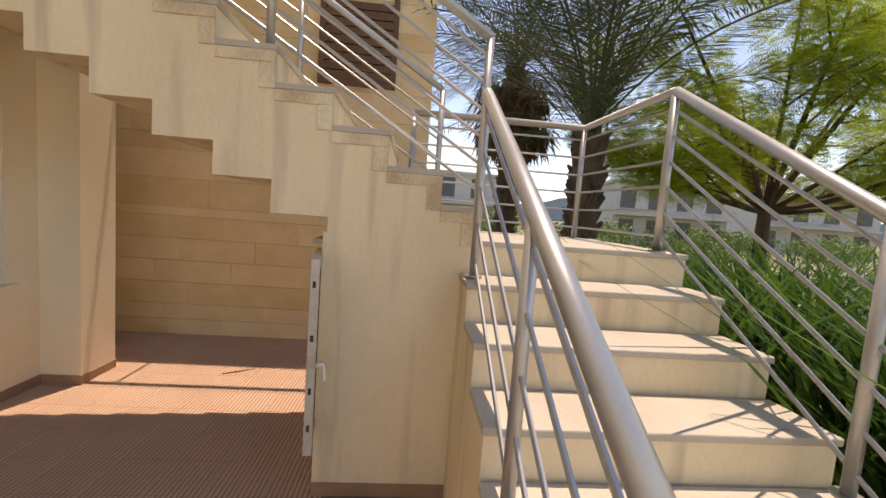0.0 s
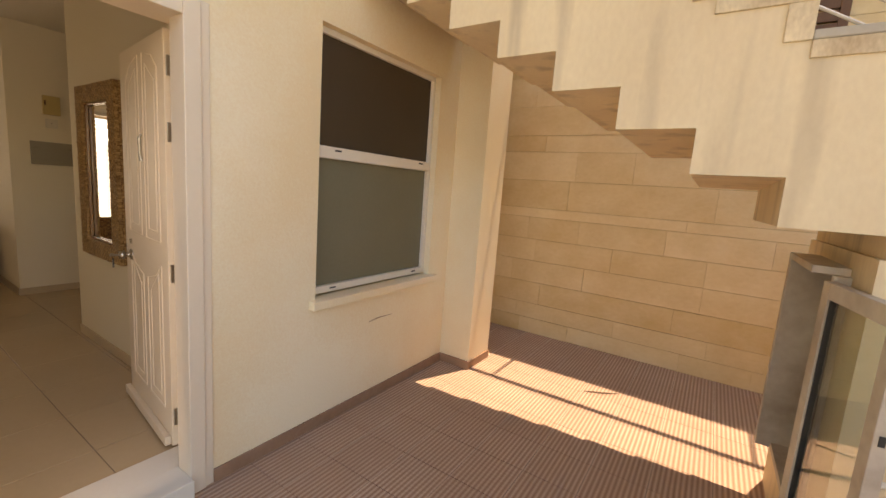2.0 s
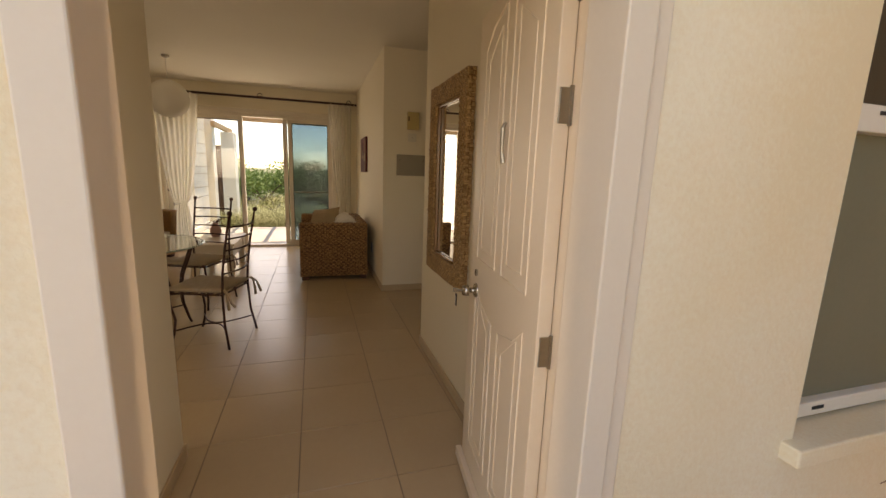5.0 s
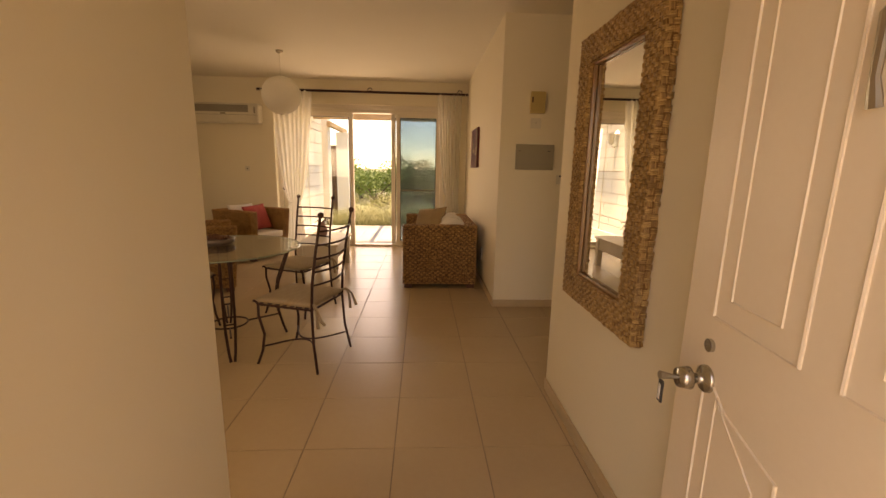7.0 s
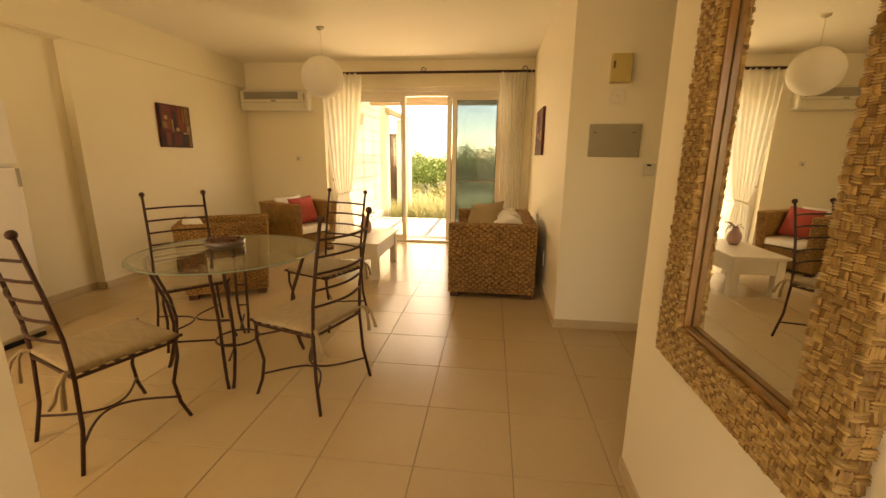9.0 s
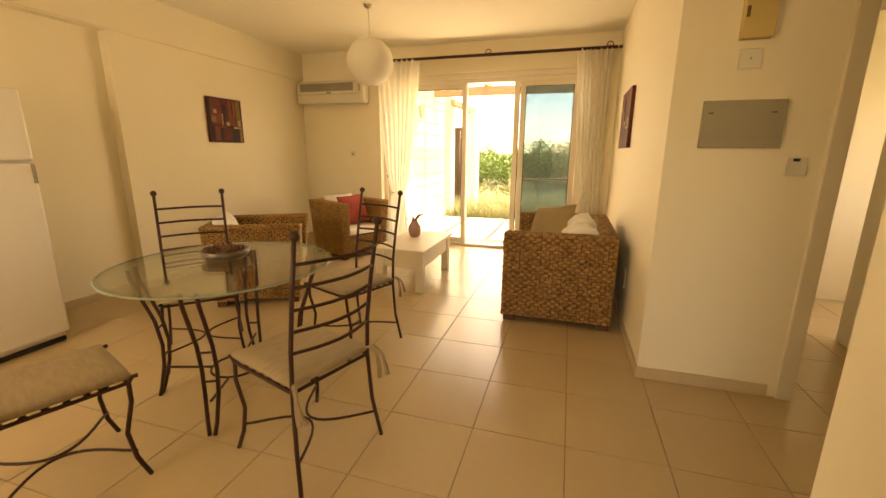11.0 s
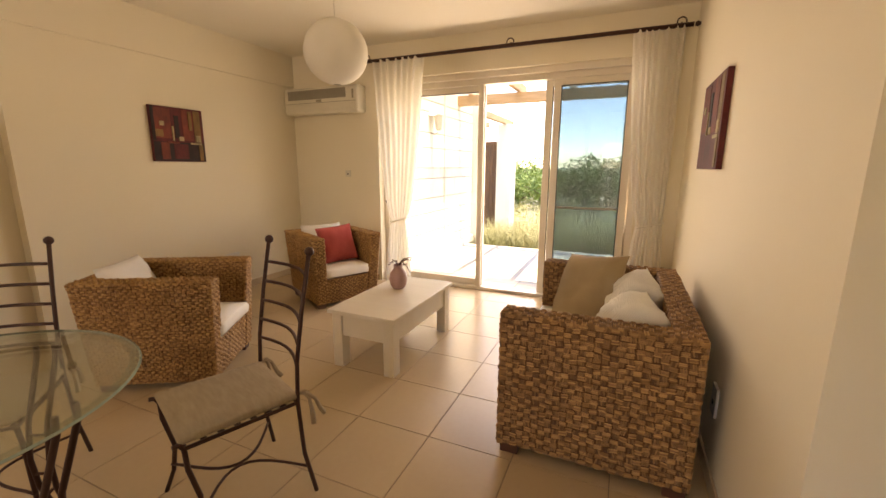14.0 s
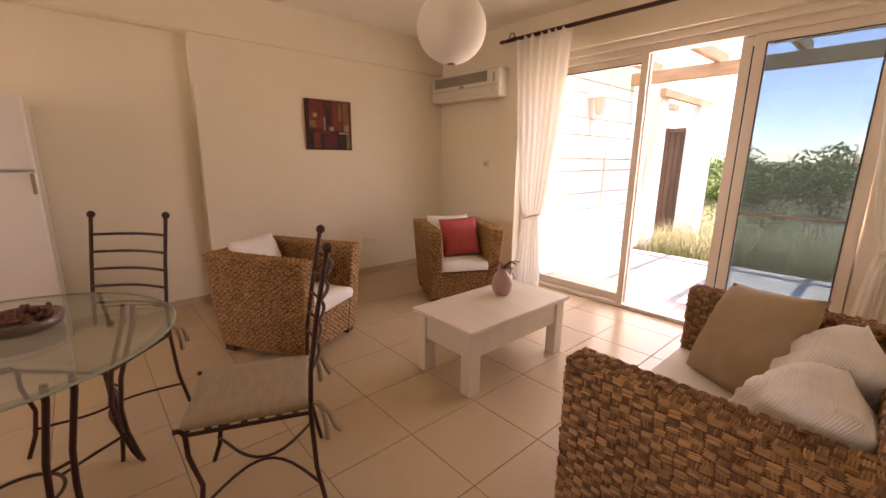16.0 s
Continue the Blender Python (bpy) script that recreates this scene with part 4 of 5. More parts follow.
# coffee table
ct = tagged(empty("coffee_table", (-8.445, -0.59, 0)), "cream painted wooden coffee table", "coffee table")
part("tabletop", boxes(((-0.51, -0.275, 0.405), (0.51, 0.275, 0.435)), bevel=0.006), CREAM_WOOD, ct)
for x in (-1, 1):
    for y in (-1, 1):
        part("leg", boxes(((x * 0.485 - 0.0, y * 0.25, 0), (x * 0.395, y * 0.17, 0.405)), bevel=0.005), CREAM_WOOD, ct)
for s in (-1, 1):
    part("apron", boxes(((-0.395, s * 0.235, 0.24), (0.395, s * 0.215, 0.405))), CREAM_WOOD, ct)
    part("apron", boxes(((s * 0.47, -0.17, 0.24), (s * 0.45, 0.17, 0.405))), CREAM_WOOD, ct)
vase = tagged(empty("vase", (-8.60, -0.66, 0.435)), "mauve ceramic vase with dark dried twigs on the table", "vase")
part("body", lathe([(0.001, 0), (0.045, 0), (0.066, 0.03), (0.076, 0.08), (0.066, 0.13), (0.040, 0.165), (0.034, 0.18), (0.040, 0.20), (0.034, 0.198), (0.028, 0.17)], 24), PINK_CERAMIC, vase, smooth=True)
rv = random.Random(8)
bm, lv, lfc = bmesh.new(), [], []
for k in range(7):
    a = rv.uniform(1.5, 4.6)
    end = Vector((0.09 * math.cos(a), 0.11 * math.sin(a), rv.uniform(0.08, 0.26)))
    pts = curve((0, 0, 0.17), (end.x * 0.4, end.y * 0.4, 0.27), end, 6)
    tube(bm, pts, 0.0025, 5)
    for p in pts[2:]:
        for _ in range(3):
            d = Vector((rv.uniform(-1, 1), rv.uniform(-1, 1), rv.uniform(-1, 1))) * 0.018
            e = d.orthogonal().normalized() * 0.007
            n0 = len(lv)
            lv += [tuple(p), tuple(p + d * 0.6 + e), tuple(p + d), tuple(p + d * 0.6 - e)]
            lfc.append((n0, n0 + 1, n0 + 2, n0 + 3))
part("twigs", bm, DARK_IRON, vase, "dark dried twigs")
raw("leaves", lv, lfc, POTPOURRI, vase, "dark dried leaves")["kind"] = "stuff"

# dining table: glass on an iron base
TX, TY_, TH = -6.05, -0.805, 0.77
dt = tagged(empty("dining_table", (TX, TY_, 0)), "round glass dining table on a dark wrought iron base", "table")
gt = part("tabletop", lathe([(0.001, TH), (0.560, TH), (0.567, TH - 0.006), (0.560, TH - 0.012), (0.001, TH - 0.012)], 72), TABLE_GLASS, dt, "clear glass round top")
gt.visible_shadow = False
part("glass_rim", lathe([(0.5605, TH - 0.001), (0.568, TH - 0.006), (0.5605, TH - 0.011)], 72), GLASS_EDGE, dt, "green polished glass edge")
for k in range(4):
    a = radians(26 + 90 * k)
    ca, sa = math.cos(a), math.sin(a)
    for side in (-0.035, 0.035):
        ox, oy = -sa * side, ca * side
        pts = [Vector((ca * r + ox * q, sa * r + oy * q, z_)) for r, z_, q in ((0.425, 0.0, 0.35), (0.405, 0.06, 0.6), (0.37, 0.20, 0.9), (0.36, 0.32, 1), (0.38, 0.46, 1), (0.43, 0.60, 1), (0.465, 0.70, 1), (0.47, TH - 0.014, 1))]
        part("leg", bar(pts, 0.010, 8), DARK_IRON, dt, smooth=True)
    for zr in (0.26, 0.42):
        rr = 0.362 if zr < 0.3 else 0.372
        part("leg_rung", bar([(ca * rr - sa * 0.033, sa * rr + ca * 0.033, zr), (ca * rr + sa * 0.033, sa * rr - ca * 0.033, zr)], 0.006, 6), DARK_IRON, dt)
    part("stretcher", bar([(ca * 0.135, sa * 0.135, 0.15), (ca * 0.39, sa * 0.39, 0.17)], 0.007, 6), DARK_IRON, dt)
part("ring", bar(arc(0, 0, 0.15, 0.135, 0, 360, 32), 0.007, 6), DARK_IRON, dt)
part("bevel_band", lathe([(0.534, TH + 0.0006), (0.560, TH + 0.0006)], 72), BEVEL, dt, "pale bevelled band round the glass")
bowl = tagged(empty("potpourri_bowl", (-6.15, -0.895, TH)), "low glass bowl of dark potpourri on the dining table", "bowl")
part("dish", lathe([(0.001, 0.0), (0.10, 0.0), (0.125, 0.02), (0.13, 0.05), (0.122, 0.05), (0.115, 0.02), (0.001, 0.01)], 28), PEWTER, bowl, smooth=True)
rv = random.Random(3)
bm = bmesh.new()
for _ in range(46):
    a, r = rv.uniform(0, 6.28), 0.10 * math.sqrt(rv.random())
    bmesh.ops.create_icosphere(bm, subdivisions=1, radius=rv.uniform(0.010, 0.022), matrix=pose(r * math.cos(a), r * math.sin(a), 0.04 + rv.uniform(0, 0.022), rv.uniform(0, 90), rv.uniform(0, 90)) @ Matrix.Diagonal((1, 0.6, 0.5, 1)))
part("potpourri", bm, POTPOURRI, bowl, "dark dried petals")["kind"] = "stuff"


def dining_chair(place, facing, label):
    """Wrought iron ladder-back chair; its front looks along +y in its own frame."""
    c = tagged(empty("dining_chair", place, facing), label, "chair", "chairs round the dining table")
    w, d, sh = 0.21, 0.21, 0.44
    for s in (-1, 1):
        part("back_post", bar([(s * 0.235, -0.25, 0), (s * 0.215, -0.215, 0.2), (s * 0.205, -0.205, sh), (s * 0.203, -0.215, 0.62), (s * 0.203, -0.25, 0.84), (s * 0.205, -0.295, 1.07)], 0.0095, 8), DARK_IRON, c, smooth=True)
        part("finial", ball(0.020, m=Matrix.Translation((s * 0.205, -0.299, 1.085)), u=10, v=8), DARK_IRON, c, smooth=True)
        part("front_leg", bar([(s * 0.225, 0.235, 0), (s * 0.21, 0.20, 0.10), (s * 0.20, 0.185, 0.22), (s * 0.212, 0.215, 0.36), (s * 0.205, 0.218, sh), (s * 0.207, 0.232, sh + 0.022), (s * 0.212, 0.252, sh + 0.024)], 0.0095, 8), DARK_IRON, c, smooth=True)
        part("seat_rail", bar([(s * 0.205, -0.205, sh), (s * 0.205, 0.215, sh)], 0.008, 6), DARK_IRON, c)
        part("stretcher", bar([(s * 0.222, -0.225, 0.13)] + [(s * (0.222 - 0.215 * math.sin(math.pi * k / 12)), -0.225 + 0.43 * k / 12, 0.13) for k in range(1, 12)] + [(s * 0.212, 0.205, 0.13)], 0.0065, 6), DARK_IRON, c, smooth=True)
    for y in (-0.205, 0.215):
        part("seat_rail", bar([(-0.205, y, sh), (0.205, y, sh)], 0.008, 6), DARK_IRON, c)
    for k in range(6):
        y = -0.15 + 0.06 * k
        part("seat_slat", boxes(((-0.205, y - 0.011, sh - 0.004), (0.205, y + 0.011, sh + 0.002))), DARK_IRON, c)
    for k in range(5):
        z_ = 0.61 + 0.092 * k
        yy = -0.213 - 0.082 * max(0.0, (z_ - 0.62) / 0.415) ** 1.25
        part("back_slat", bar([(-0.203 + 0.406 * q / 8, yy - 0.045 * math.sin(math.pi * q / 8), z_) for q in range(9)], 0.0075, 6), DARK_IRON, c, smooth=True)
    return c


def chair_pad(place, facing, label, seed):
    ob = empty("chair_cushion", place, facing)
    tagged(ob, label, "cushion", "cushions on the dining chairs")
    bm = bmesh.new()
    box(bm, (-0.205, -0.205, 0), (0.205, 0.225, 0.05))
    bmesh.ops.subdivide_edges(bm, edges=bm.edges[:], cuts=7, use_grid_fill=True)
    for v in bm.verts:
        u, q, k = v.co.x / 0.205, (v.co.y - 0.01) / 0.215, v.co.z / 0.05 - 0.5
        v.co.z = 0.025 + k * 0.05 * (0.55 + 0.45 * max(0, (1 - u ** 6) * (1 - q ** 6))) + 0.004 * noise.noise(v.co * 14 + Vector((seed, 0, 0)))
        f = 1 + 0.03 * (1 - 4 * k * k)
        v.co.x, v.co.y = v.co.x * f, v.co.y * f
    part("pad", bm, LINEN, ob, smooth=True)
    for s in (-1, 1):
        for e in (0, 1):
            part("tie", bar([(s * 0.19, -0.20, 0.03), (s * 0.215, -0.235, 0.035), (s * (0.222 + 0.012 * e), -0.250 - 0.02 * e, 0.0), (s * (0.226 + 0.010 * e), -0.258 - 0.035 * e, -0.06), (s * 0.224, -0.262 - 0.05 * e, -0.12 + 0.03 * e)], [0.006, 0.012, 0.008, 0.011, 0.012], 5), LINEN, ob, "linen tie string")
    return ob


def facing(dx, dy):
    return math.degrees(math.atan2(-dx, dy))


CHAIRS = ((-5.78, -0.138, facing(-0.31, -0.95), "beside the open floor"), (-6.82, -0.465, facing(0.92, -0.37), "before the coffee table"),
          (-5.255, -0.965, facing(-0.46, 0.175), "beside the kitchen"), (-6.36, -1.36, facing(0.68, 0.73), "before the niche wall"))
first = None
for cx, cy, fa, where in CHAIRS:
    lab = "dark wrought iron ladder-back dining chair " + where
    if first is None:
        first = dining_chair((cx, cy, 0), fa, lab)
        pad1 = chair_pad((cx, cy, 0.446), fa, "natural linen cushion tied to the iron chair", 1)
    else:
        tagged(copy_thing(first, pose(cx, cy, 0, 0, 0, fa)), lab)
        copy_thing(pad1, pose(cx, cy, 0.446, 0, 0, fa))

# fridge
fr = tagged(empty("fridge", (-5.90, -2.80, 0)), "white two-door fridge in the kitchen niche", "fridge")
part("body", boxes(((-0.30, -0.32, 0.03), (0.30, 0.28, 1.75)), bevel=0.01), WHITE_ENAMEL, fr)
for za, zb in ((0.08, 1.285), (1.30, 1.75)):
    part("door", boxes(((-0.30, 0.285, za), (0.30, 0.345, zb)), bevel=0.015), WHITE_ENAMEL, fr)
part("plinth", boxes(((-0.29, -0.3, 0.0), (0.29, 0.29, 0.03))), RUBBER, fr)
part("handle", boxes(((-0.29, 0.345, 1.15), (-0.27, 0.36, 1.28)), bevel=0.004), GREY_PLASTIC, fr)

# air conditioner
ac = tagged(empty("air_conditioner", (XF, -2.475, 2.215)), "ivory wall air conditioner with grey intake slats", "air conditioner")
bm = boxes(((0.0, -0.56, -0.155), (0.19, 0.56, 0.155)), bevel=0.03)
part("body", bm, PLASTIC, ac, smooth=False)
part("grille_back", boxes(((0.186, -0.49, 0.015), (0.1915, 0.39, 0.125))), GREY_PLASTIC, ac, "grey intake grille")
for k in range(5):
    part("slat", boxes(((0.19, -0.48, 0.022 + k * 0.020), (0.197, 0.38, 0.034 + k * 0.020)), bevel=0.002), GREY_PLASTIC, ac)
part("flap", boxes(((0.185, -0.49, -0.11), (0.197, 0.49, -0.045)), bevel=0.004), PLASTIC, ac)
part("end_slot", boxes(((0.189, 0.475, 0.0), (0.193, 0.50, 0.10)), bevel=0.001), PANEL_GREY, ac, "dark grey slot at the end")
part("badge", boxes(((0.1895, -0.05, -0.02), (0.194, 0.03, 0.008)), bevel=0.002), PANEL_GREY, ac)
part("rail_line", boxes(((0.1895, -0.53, -0.030), (0.1925, 0.53, -0.025))), GREY_PLASTIC, ac)


def wall_plate(name, label, cat, lo, hi, mat=PLASTIC, knob=None):
    p = tagged(empty(name), label, cat)
    part("plate", boxes((lo, hi), bevel=0.003), mat, p)
    for lo2, hi2, m2 in knob or ():
        part("rocker", boxes((lo2, hi2), bevel=0.001), m2, p)
    return p


wall_plate("wall_socket", "small ivory socket on the garden wall", "socket", (XF, -2.27, 1.30), (XF + 0.012, -2.19, 1.38), PLASTIC, [((XF + 0.012, -2.24, 1.325), (XF + 0.015, -2.22, 1.345), RUBBER)])
wall_plate("fuse_box", "grey painted fuse box cover on the wall", "fuse box", (-6.90, 1.625, 1.40), (-6.875, 1.995, 1.64), PANEL_GREY, [((-6.875, 1.63, 1.452), (-6.872, 1.99, 1.456), GREY_PLASTIC), ((-6.875, 1.65, 1.575), (-6.870, 1.675, 1.580), RUBBER), ((-6.875, 1.93, 1.575), (-6.870, 1.955, 1.580), RUBBER)])
wall_plate("door_chime", "yellowed ivory door chime box", "chime", (-6.90, 1.74, 1.925), (-6.85, 1.875, 2.12), paint("yellowed_plastic", (0.60, 0.46, 0.20), 0.45), [((-6.85, 1.745, 2.02), (-6.848, 1.76, 2.07), BROWN_WOOD)])
wall_plate("blank_plate", "ivory blank plate below the chime", "plate", (-6.90, 1.755, 1.79), (-6.888, 1.855, 1.885), PLASTIC, [((-6.888, 1.80, 1.835), (-6.886, 1.81, 1.842), GREY_PLASTIC)])
wall_plate("light_switch", "ivory light switch beside the door frame", "switch", (-6.90, 2.04, 1.265), (-6.888, 2.13, 1.355), PLASTIC, [((-6.888, 2.065, 1.335), (-6.884, 2.095, 1.35), RUBBER)])
wall_plate("wall_socket", "white socket low on the living room wall", "socket", (-7.85, YR - 0.012, 0.31), (-7.76, YR, 0.45), WHITE_ENAMEL, [((-7.815, YR - 0.015, 0.36), (-7.795, YR - 0.012, 0.38), RUBBER)])
wall_plate("wall_socket", "white double socket on the living room wall", "socket", (-9.06, YL, 0.37), (-8.88, YL + 0.012, 0.45), WHITE_ENAMEL, [((-9.02, YL + 0.012, 0.395), (-8.98, YL + 0.014, 0.425), PLASTIC)])

# corridor door frame
d3 = structure(empty("door_3"), "cream wooden frame of an open bedroom door", "door")
part("door_frame", boxes(((-7.07, 2.20, 0), (-6.875, 2.28, 2.14)), ((-7.07, 3.05, 0), (-6.875, 3.12, 2.14)), ((-7.07, 2.28, 2.06), (-6.875, 3.05, 2.14)), bevel=0.004), CREAM_WOOD, d3)
part("leaf", boxes(((-7.9, 2.98, 0.01), (-7.08, 3.02, 2.05)), bevel=0.003), CREAM_WOOD, d3)

# paper globe lamp
lp = tagged(empty("pendant_lamp", (-8.44, -1.07, H)), "white paper globe lamp hanging from the ceiling", "ceiling lamp")
prof = []
for k in range(41):
    a = math.pi * (0.04 + 0.92 * k / 40)
    prof.append((0.237 * math.sin(a) * (1 - 0.006 * (k % 2)), -0.53 + 0.232 * math.cos(a)))
part("shade", lathe(prof, 36), PAPER, lp, "creased white paper shade", True)
part("cord", bar([(0, 0, -0.02), (0, 0, -0.30)], 0.003, 6), PLASTIC, lp)
part("canopy", lathe([(0.001, 0), (0.045, 0), (0.042, -0.02), (0.012, -0.035), (0.001, -0.035)], 20), BRASS, lp, "dull metal ceiling cap")


def canvas(name, label, m, w, h, blocks):
    """A stretched canvas standing in the x-z plane of m, painted in blocks a little proud of one another."""
    c = tagged(empty(name), label, "painting")
    bm = bmesh.new()
    box(bm, (-w / 2, 0, -h / 2), (w / 2, 0.03, h / 2), 0.003, m)
    part("canvas", bm, ART["maroon"], c)
    for k, (col, xa_, za_, xb_, zb_) in enumerate(blocks):
        bm = bmesh.new()
        box(bm, (xa_ * w / 2, 0.03, za_ * h / 2), (xb_ * w / 2, 0.0315 + 0.0006 * k, zb_ * h / 2), 0, m)
        part("paint_block", bm, ART[col], c)
    return c


BL = (("dark", -0.97, -0.97, 0.97, -0.28), ("ochre", -0.88, -0.24, -0.62, 0.95), ("red", -0.58, -0.2, -0.16, 0.96), ("red", 0.28, -0.15, 0.86, 0.92), ("dark", -0.02, -0.12, 0.14, 0.70), ("maroon", -0.30, -0.90, 0.25, -0.34),
      ("red", 0.42, -0.92, 0.72, -0.30), ("ochre", -0.90, -0.95, -0.74, -0.34), ("cream", -0.84, -0.24, -0.66, 0.02), ("cream", -0.86, -0.34, -0.42, -0.27), ("cream", -0.16, -0.22, 0.02, -0.06), ("cream", 0.20, -0.22, 0.255, 0.30),
      ("cream", 0.54, 0.30, 0.70, 0.46), ("ochre", 0.60, -0.10, 0.92, 0.16), ("dark", 0.88, -0.25, 0.98, 0.96), ("ochre", -0.52, 0.20, -0.40, 0.90), ("red", 0.02, -0.33, 0.48, -0.26))
canvas("wall_painting", "square abstract canvas in red, maroon and ochre", pose(-8.49, YL, 1.725, 0, 0, 0), 0.52, 0.51, BL)
canvas("wall_painting", "red abstract canvas on the wall above the sofa", pose(-8.70, YR, 1.68, 0, 0, 180), 0.66, 0.52, BL[1:5] + BL[7:13])

# mirror in a woven frame
mi = tagged(empty("wall_mirror"), "large wall mirror in a pale woven seagrass frame", "mirror")
mx0, mx1, mz0, mz1, fw = -4.965, -4.235, 0.76, 2.005, 0.122
part("mirror_glass", boxes(((mx0 + fw, YM - 0.012, mz0 + fw), (mx1 - fw, YM - 0.006, mz1 - fw))), MIRROR, mi, "silvered mirror glass")
for nm, lo, hi in (("left", (mx0, mz0), (mx0 + fw, mz1)), ("right", (mx1 - fw, mz0), (mx1, mz1)), ("bottom", (mx0 + fw, mz0), (mx1 - fw, mz0 + fw)), ("top", (mx0 + fw, mz1 - fw), (mx1 - fw, mz1))):
    side = part("frame_side", boxes(((lo[0], YM - 0.05, lo[1]), (hi[0], YM, hi[1])), bevel=0.012 if nm in ("left", "right") else 0.004), WICKER_CORE, mi)
    wicker_panel(side, (lo[0], YM - 0.05, lo[1]), (hi[0] - lo[0], 0, 0), (0, 0, hi[1] - lo[1]), 0.0205, len(nm), WICKER_LIGHT, 0.007)
    if nm == "right":
        wicker_panel(side, (hi[0], YM - 0.05, lo[1]), (0, 0.05, 0), (0, 0, hi[1] - lo[1]), 0.03, 31, WICKER_LIGHT, 0.007)
    if nm == "bottom":
        wicker_panel(side, (mx0, YM, lo[1]), (mx1 - mx0, 0, 0), (0, -0.05, 0), 0.03, 32, WICKER_LIGHT, 0.006)
    if nm == "top":
        wicker_panel(side, (lo[0], YM, lo[1]), (hi[0] - lo[0], 0, 0), (0, -0.045, 0), 0.028, 35, WICKER_LIGHT, 0.005)
    if nm == "bottom":
        wicker_panel(side, (lo[0], YM - 0.05, hi[1]), (hi[0] - lo[0], 0, 0), (0, 0.036, 0), 0.03, 34, WICKER_LIGHT, 0.005)
    if nm == "left":
        wicker_panel(side, (hi[0], YM - 0.05, mz0 + fw), (0, 0.04, 0), (0, 0, mz1 - mz0 - 2 * fw), 0.03, 33, WICKER_LIGHT, 0.005)

LIP = paint("polished_brown_lip", (0.20, 0.09, 0.03), 0.25, (0.32, 0.16, 0.06), 6, 60, 0.1, stretch=(4, 4, 1))
for lo, hi in (((mx0 + fw, mz0 + fw), (mx0 + fw + 0.014, mz1 - fw)), ((mx1 - fw - 0.014, mz0 + fw), (mx1 - fw, mz1 - fw)), ((mx0 + fw + 0.014, mz0 + fw), (mx1 - fw - 0.014, mz0 + fw + 0.014)), ((mx0 + fw + 0.014, mz1 - fw - 0.014), (mx1 - fw - 0.014, mz1 - fw))):
    part("inner_lip", boxes(((lo[0], YM - 0.034, lo[1]), (hi[0], YM - 0.013, hi[1])), bevel=0.004), LIP, mi, "polished brown inner lip")

# curtain rod and curtains
rod = tagged(empty("curtain_rod"), "dark iron curtain rod with ringed finials", "curtain rod")
RX, RZ = XF + 0.14, 2.60
part("rod", bar([(RX, -1.88, RZ), (RX, 1.42, RZ)], 0.019, 10), DARK_IRON, rod, smooth=True)
for y in (-1.80, -0.14, 1.33):
    part("bracket", bar([(XF, y, RZ + 0.03), (XF + 0.08, y, RZ + 0.035), (RX, y, RZ + 0.02)], 0.008, 6), DARK_IRON, rod)
    part("scroll_ring", bar([(RX, y + 0.035 * math.sin(a), RZ + 0.03 + 0.035 * math.cos(a)) for a in (k * math.pi / 8 for k in range(17))], 0.006, 6), DARK_IRON, rod)
for y, s in ((-1.90, -1), (1.43, 1)):
    part("finial", bar([(RX, y, RZ), (RX, y + s * 0.02, RZ), (RX, y + s * 0.035, RZ), (RX, y + s * 0.05, RZ)], [0.014, 0.024, 0.012, 0.02], 10), DARK_IRON, rod)


def curtain(label, ya, yb, tie_y, tie_z, tie_w, bot_w, bot_y, seed):
    """A gathered sheer drop, narrowed at its tie-back."""
    rows, cols = 40, 90
    c = tagged(empty("curtain"), label, "curtain")
    vs, fs = [], []
    for i in range(rows + 1):
        z_ = (RZ - 0.02) * (1 - i / rows) + 0.02
        if z_ > tie_z:
            k = ((z_ - tie_z) / (RZ - tie_z)) ** 0.5
            cy, wd = (ya + yb) / 2 * k + tie_y * (1 - k), (yb - ya) * k + tie_w * (1 - k)
        else:
            k = (1 - z_ / tie_z) ** 0.5
            cy, wd = tie_y * (1 - k) + bot_y * k, tie_w * (1 - k) + bot_w * k
        for j in range(cols + 1):
            u = j / cols
            fold = math.sin(u * math.pi * 2 * 7 + seed + 0.5 * math.sin(z_ * 2) + 3.0 * noise.noise(Vector((u * 3.1, z_ * 0.35, seed + 5)))) * (0.022 + 0.016 * noise.noise(Vector((u * 5, z_ * 0.6, seed)))) + noise.noise(Vector((u * 6, z_ * 1.5, seed))) * 0.02
            vs.append((RX + 0.0 + fold * min(1.0, 0.35 + wd), cy + (u - 0.5) * wd, z_))
    for i in range(rows):
        for j in range(cols):
            a = i * (cols + 1) + j
            fs.append((a, a + 1, a + cols + 2, a + cols + 1))
    raw("drop", vs, fs, SHEER, c, smooth=True)
    part("tie_back", bar([(RX + 0.05 * math.cos(a), tie_y + (tie_w / 2 + 0.012) * math.sin(a), tie_z + 0.03 * math.sin(a)) for a in (k * math.pi / 10 for k in range(21))], 0.009, 6), SHEER, c, smooth=True)
    return c


curtain("sheer white curtain tied back beside the air conditioner", -1.74, -1.07, -1.43, 0.80, 0.17, 0.36, -1.44, 1.0)
curtain("sheer white curtain tied back in the corner by the sofa", 0.96, 1.37, 1.24, 0.90, 0.20, 0.34, 1.22, 4.0)
for y in (-1.62, 1.30):
    tagged(part("curtain_hook", bar([(XF + 0.03, y, 1.0), (XF + 0.09, y, 1.0), (XF + 0.10, y, 1.03)], [0.012, 0.005, 0.009], 6), DARK_IRON), "small dark tie-back hook on the wall", "hook")

# ---- garden ----


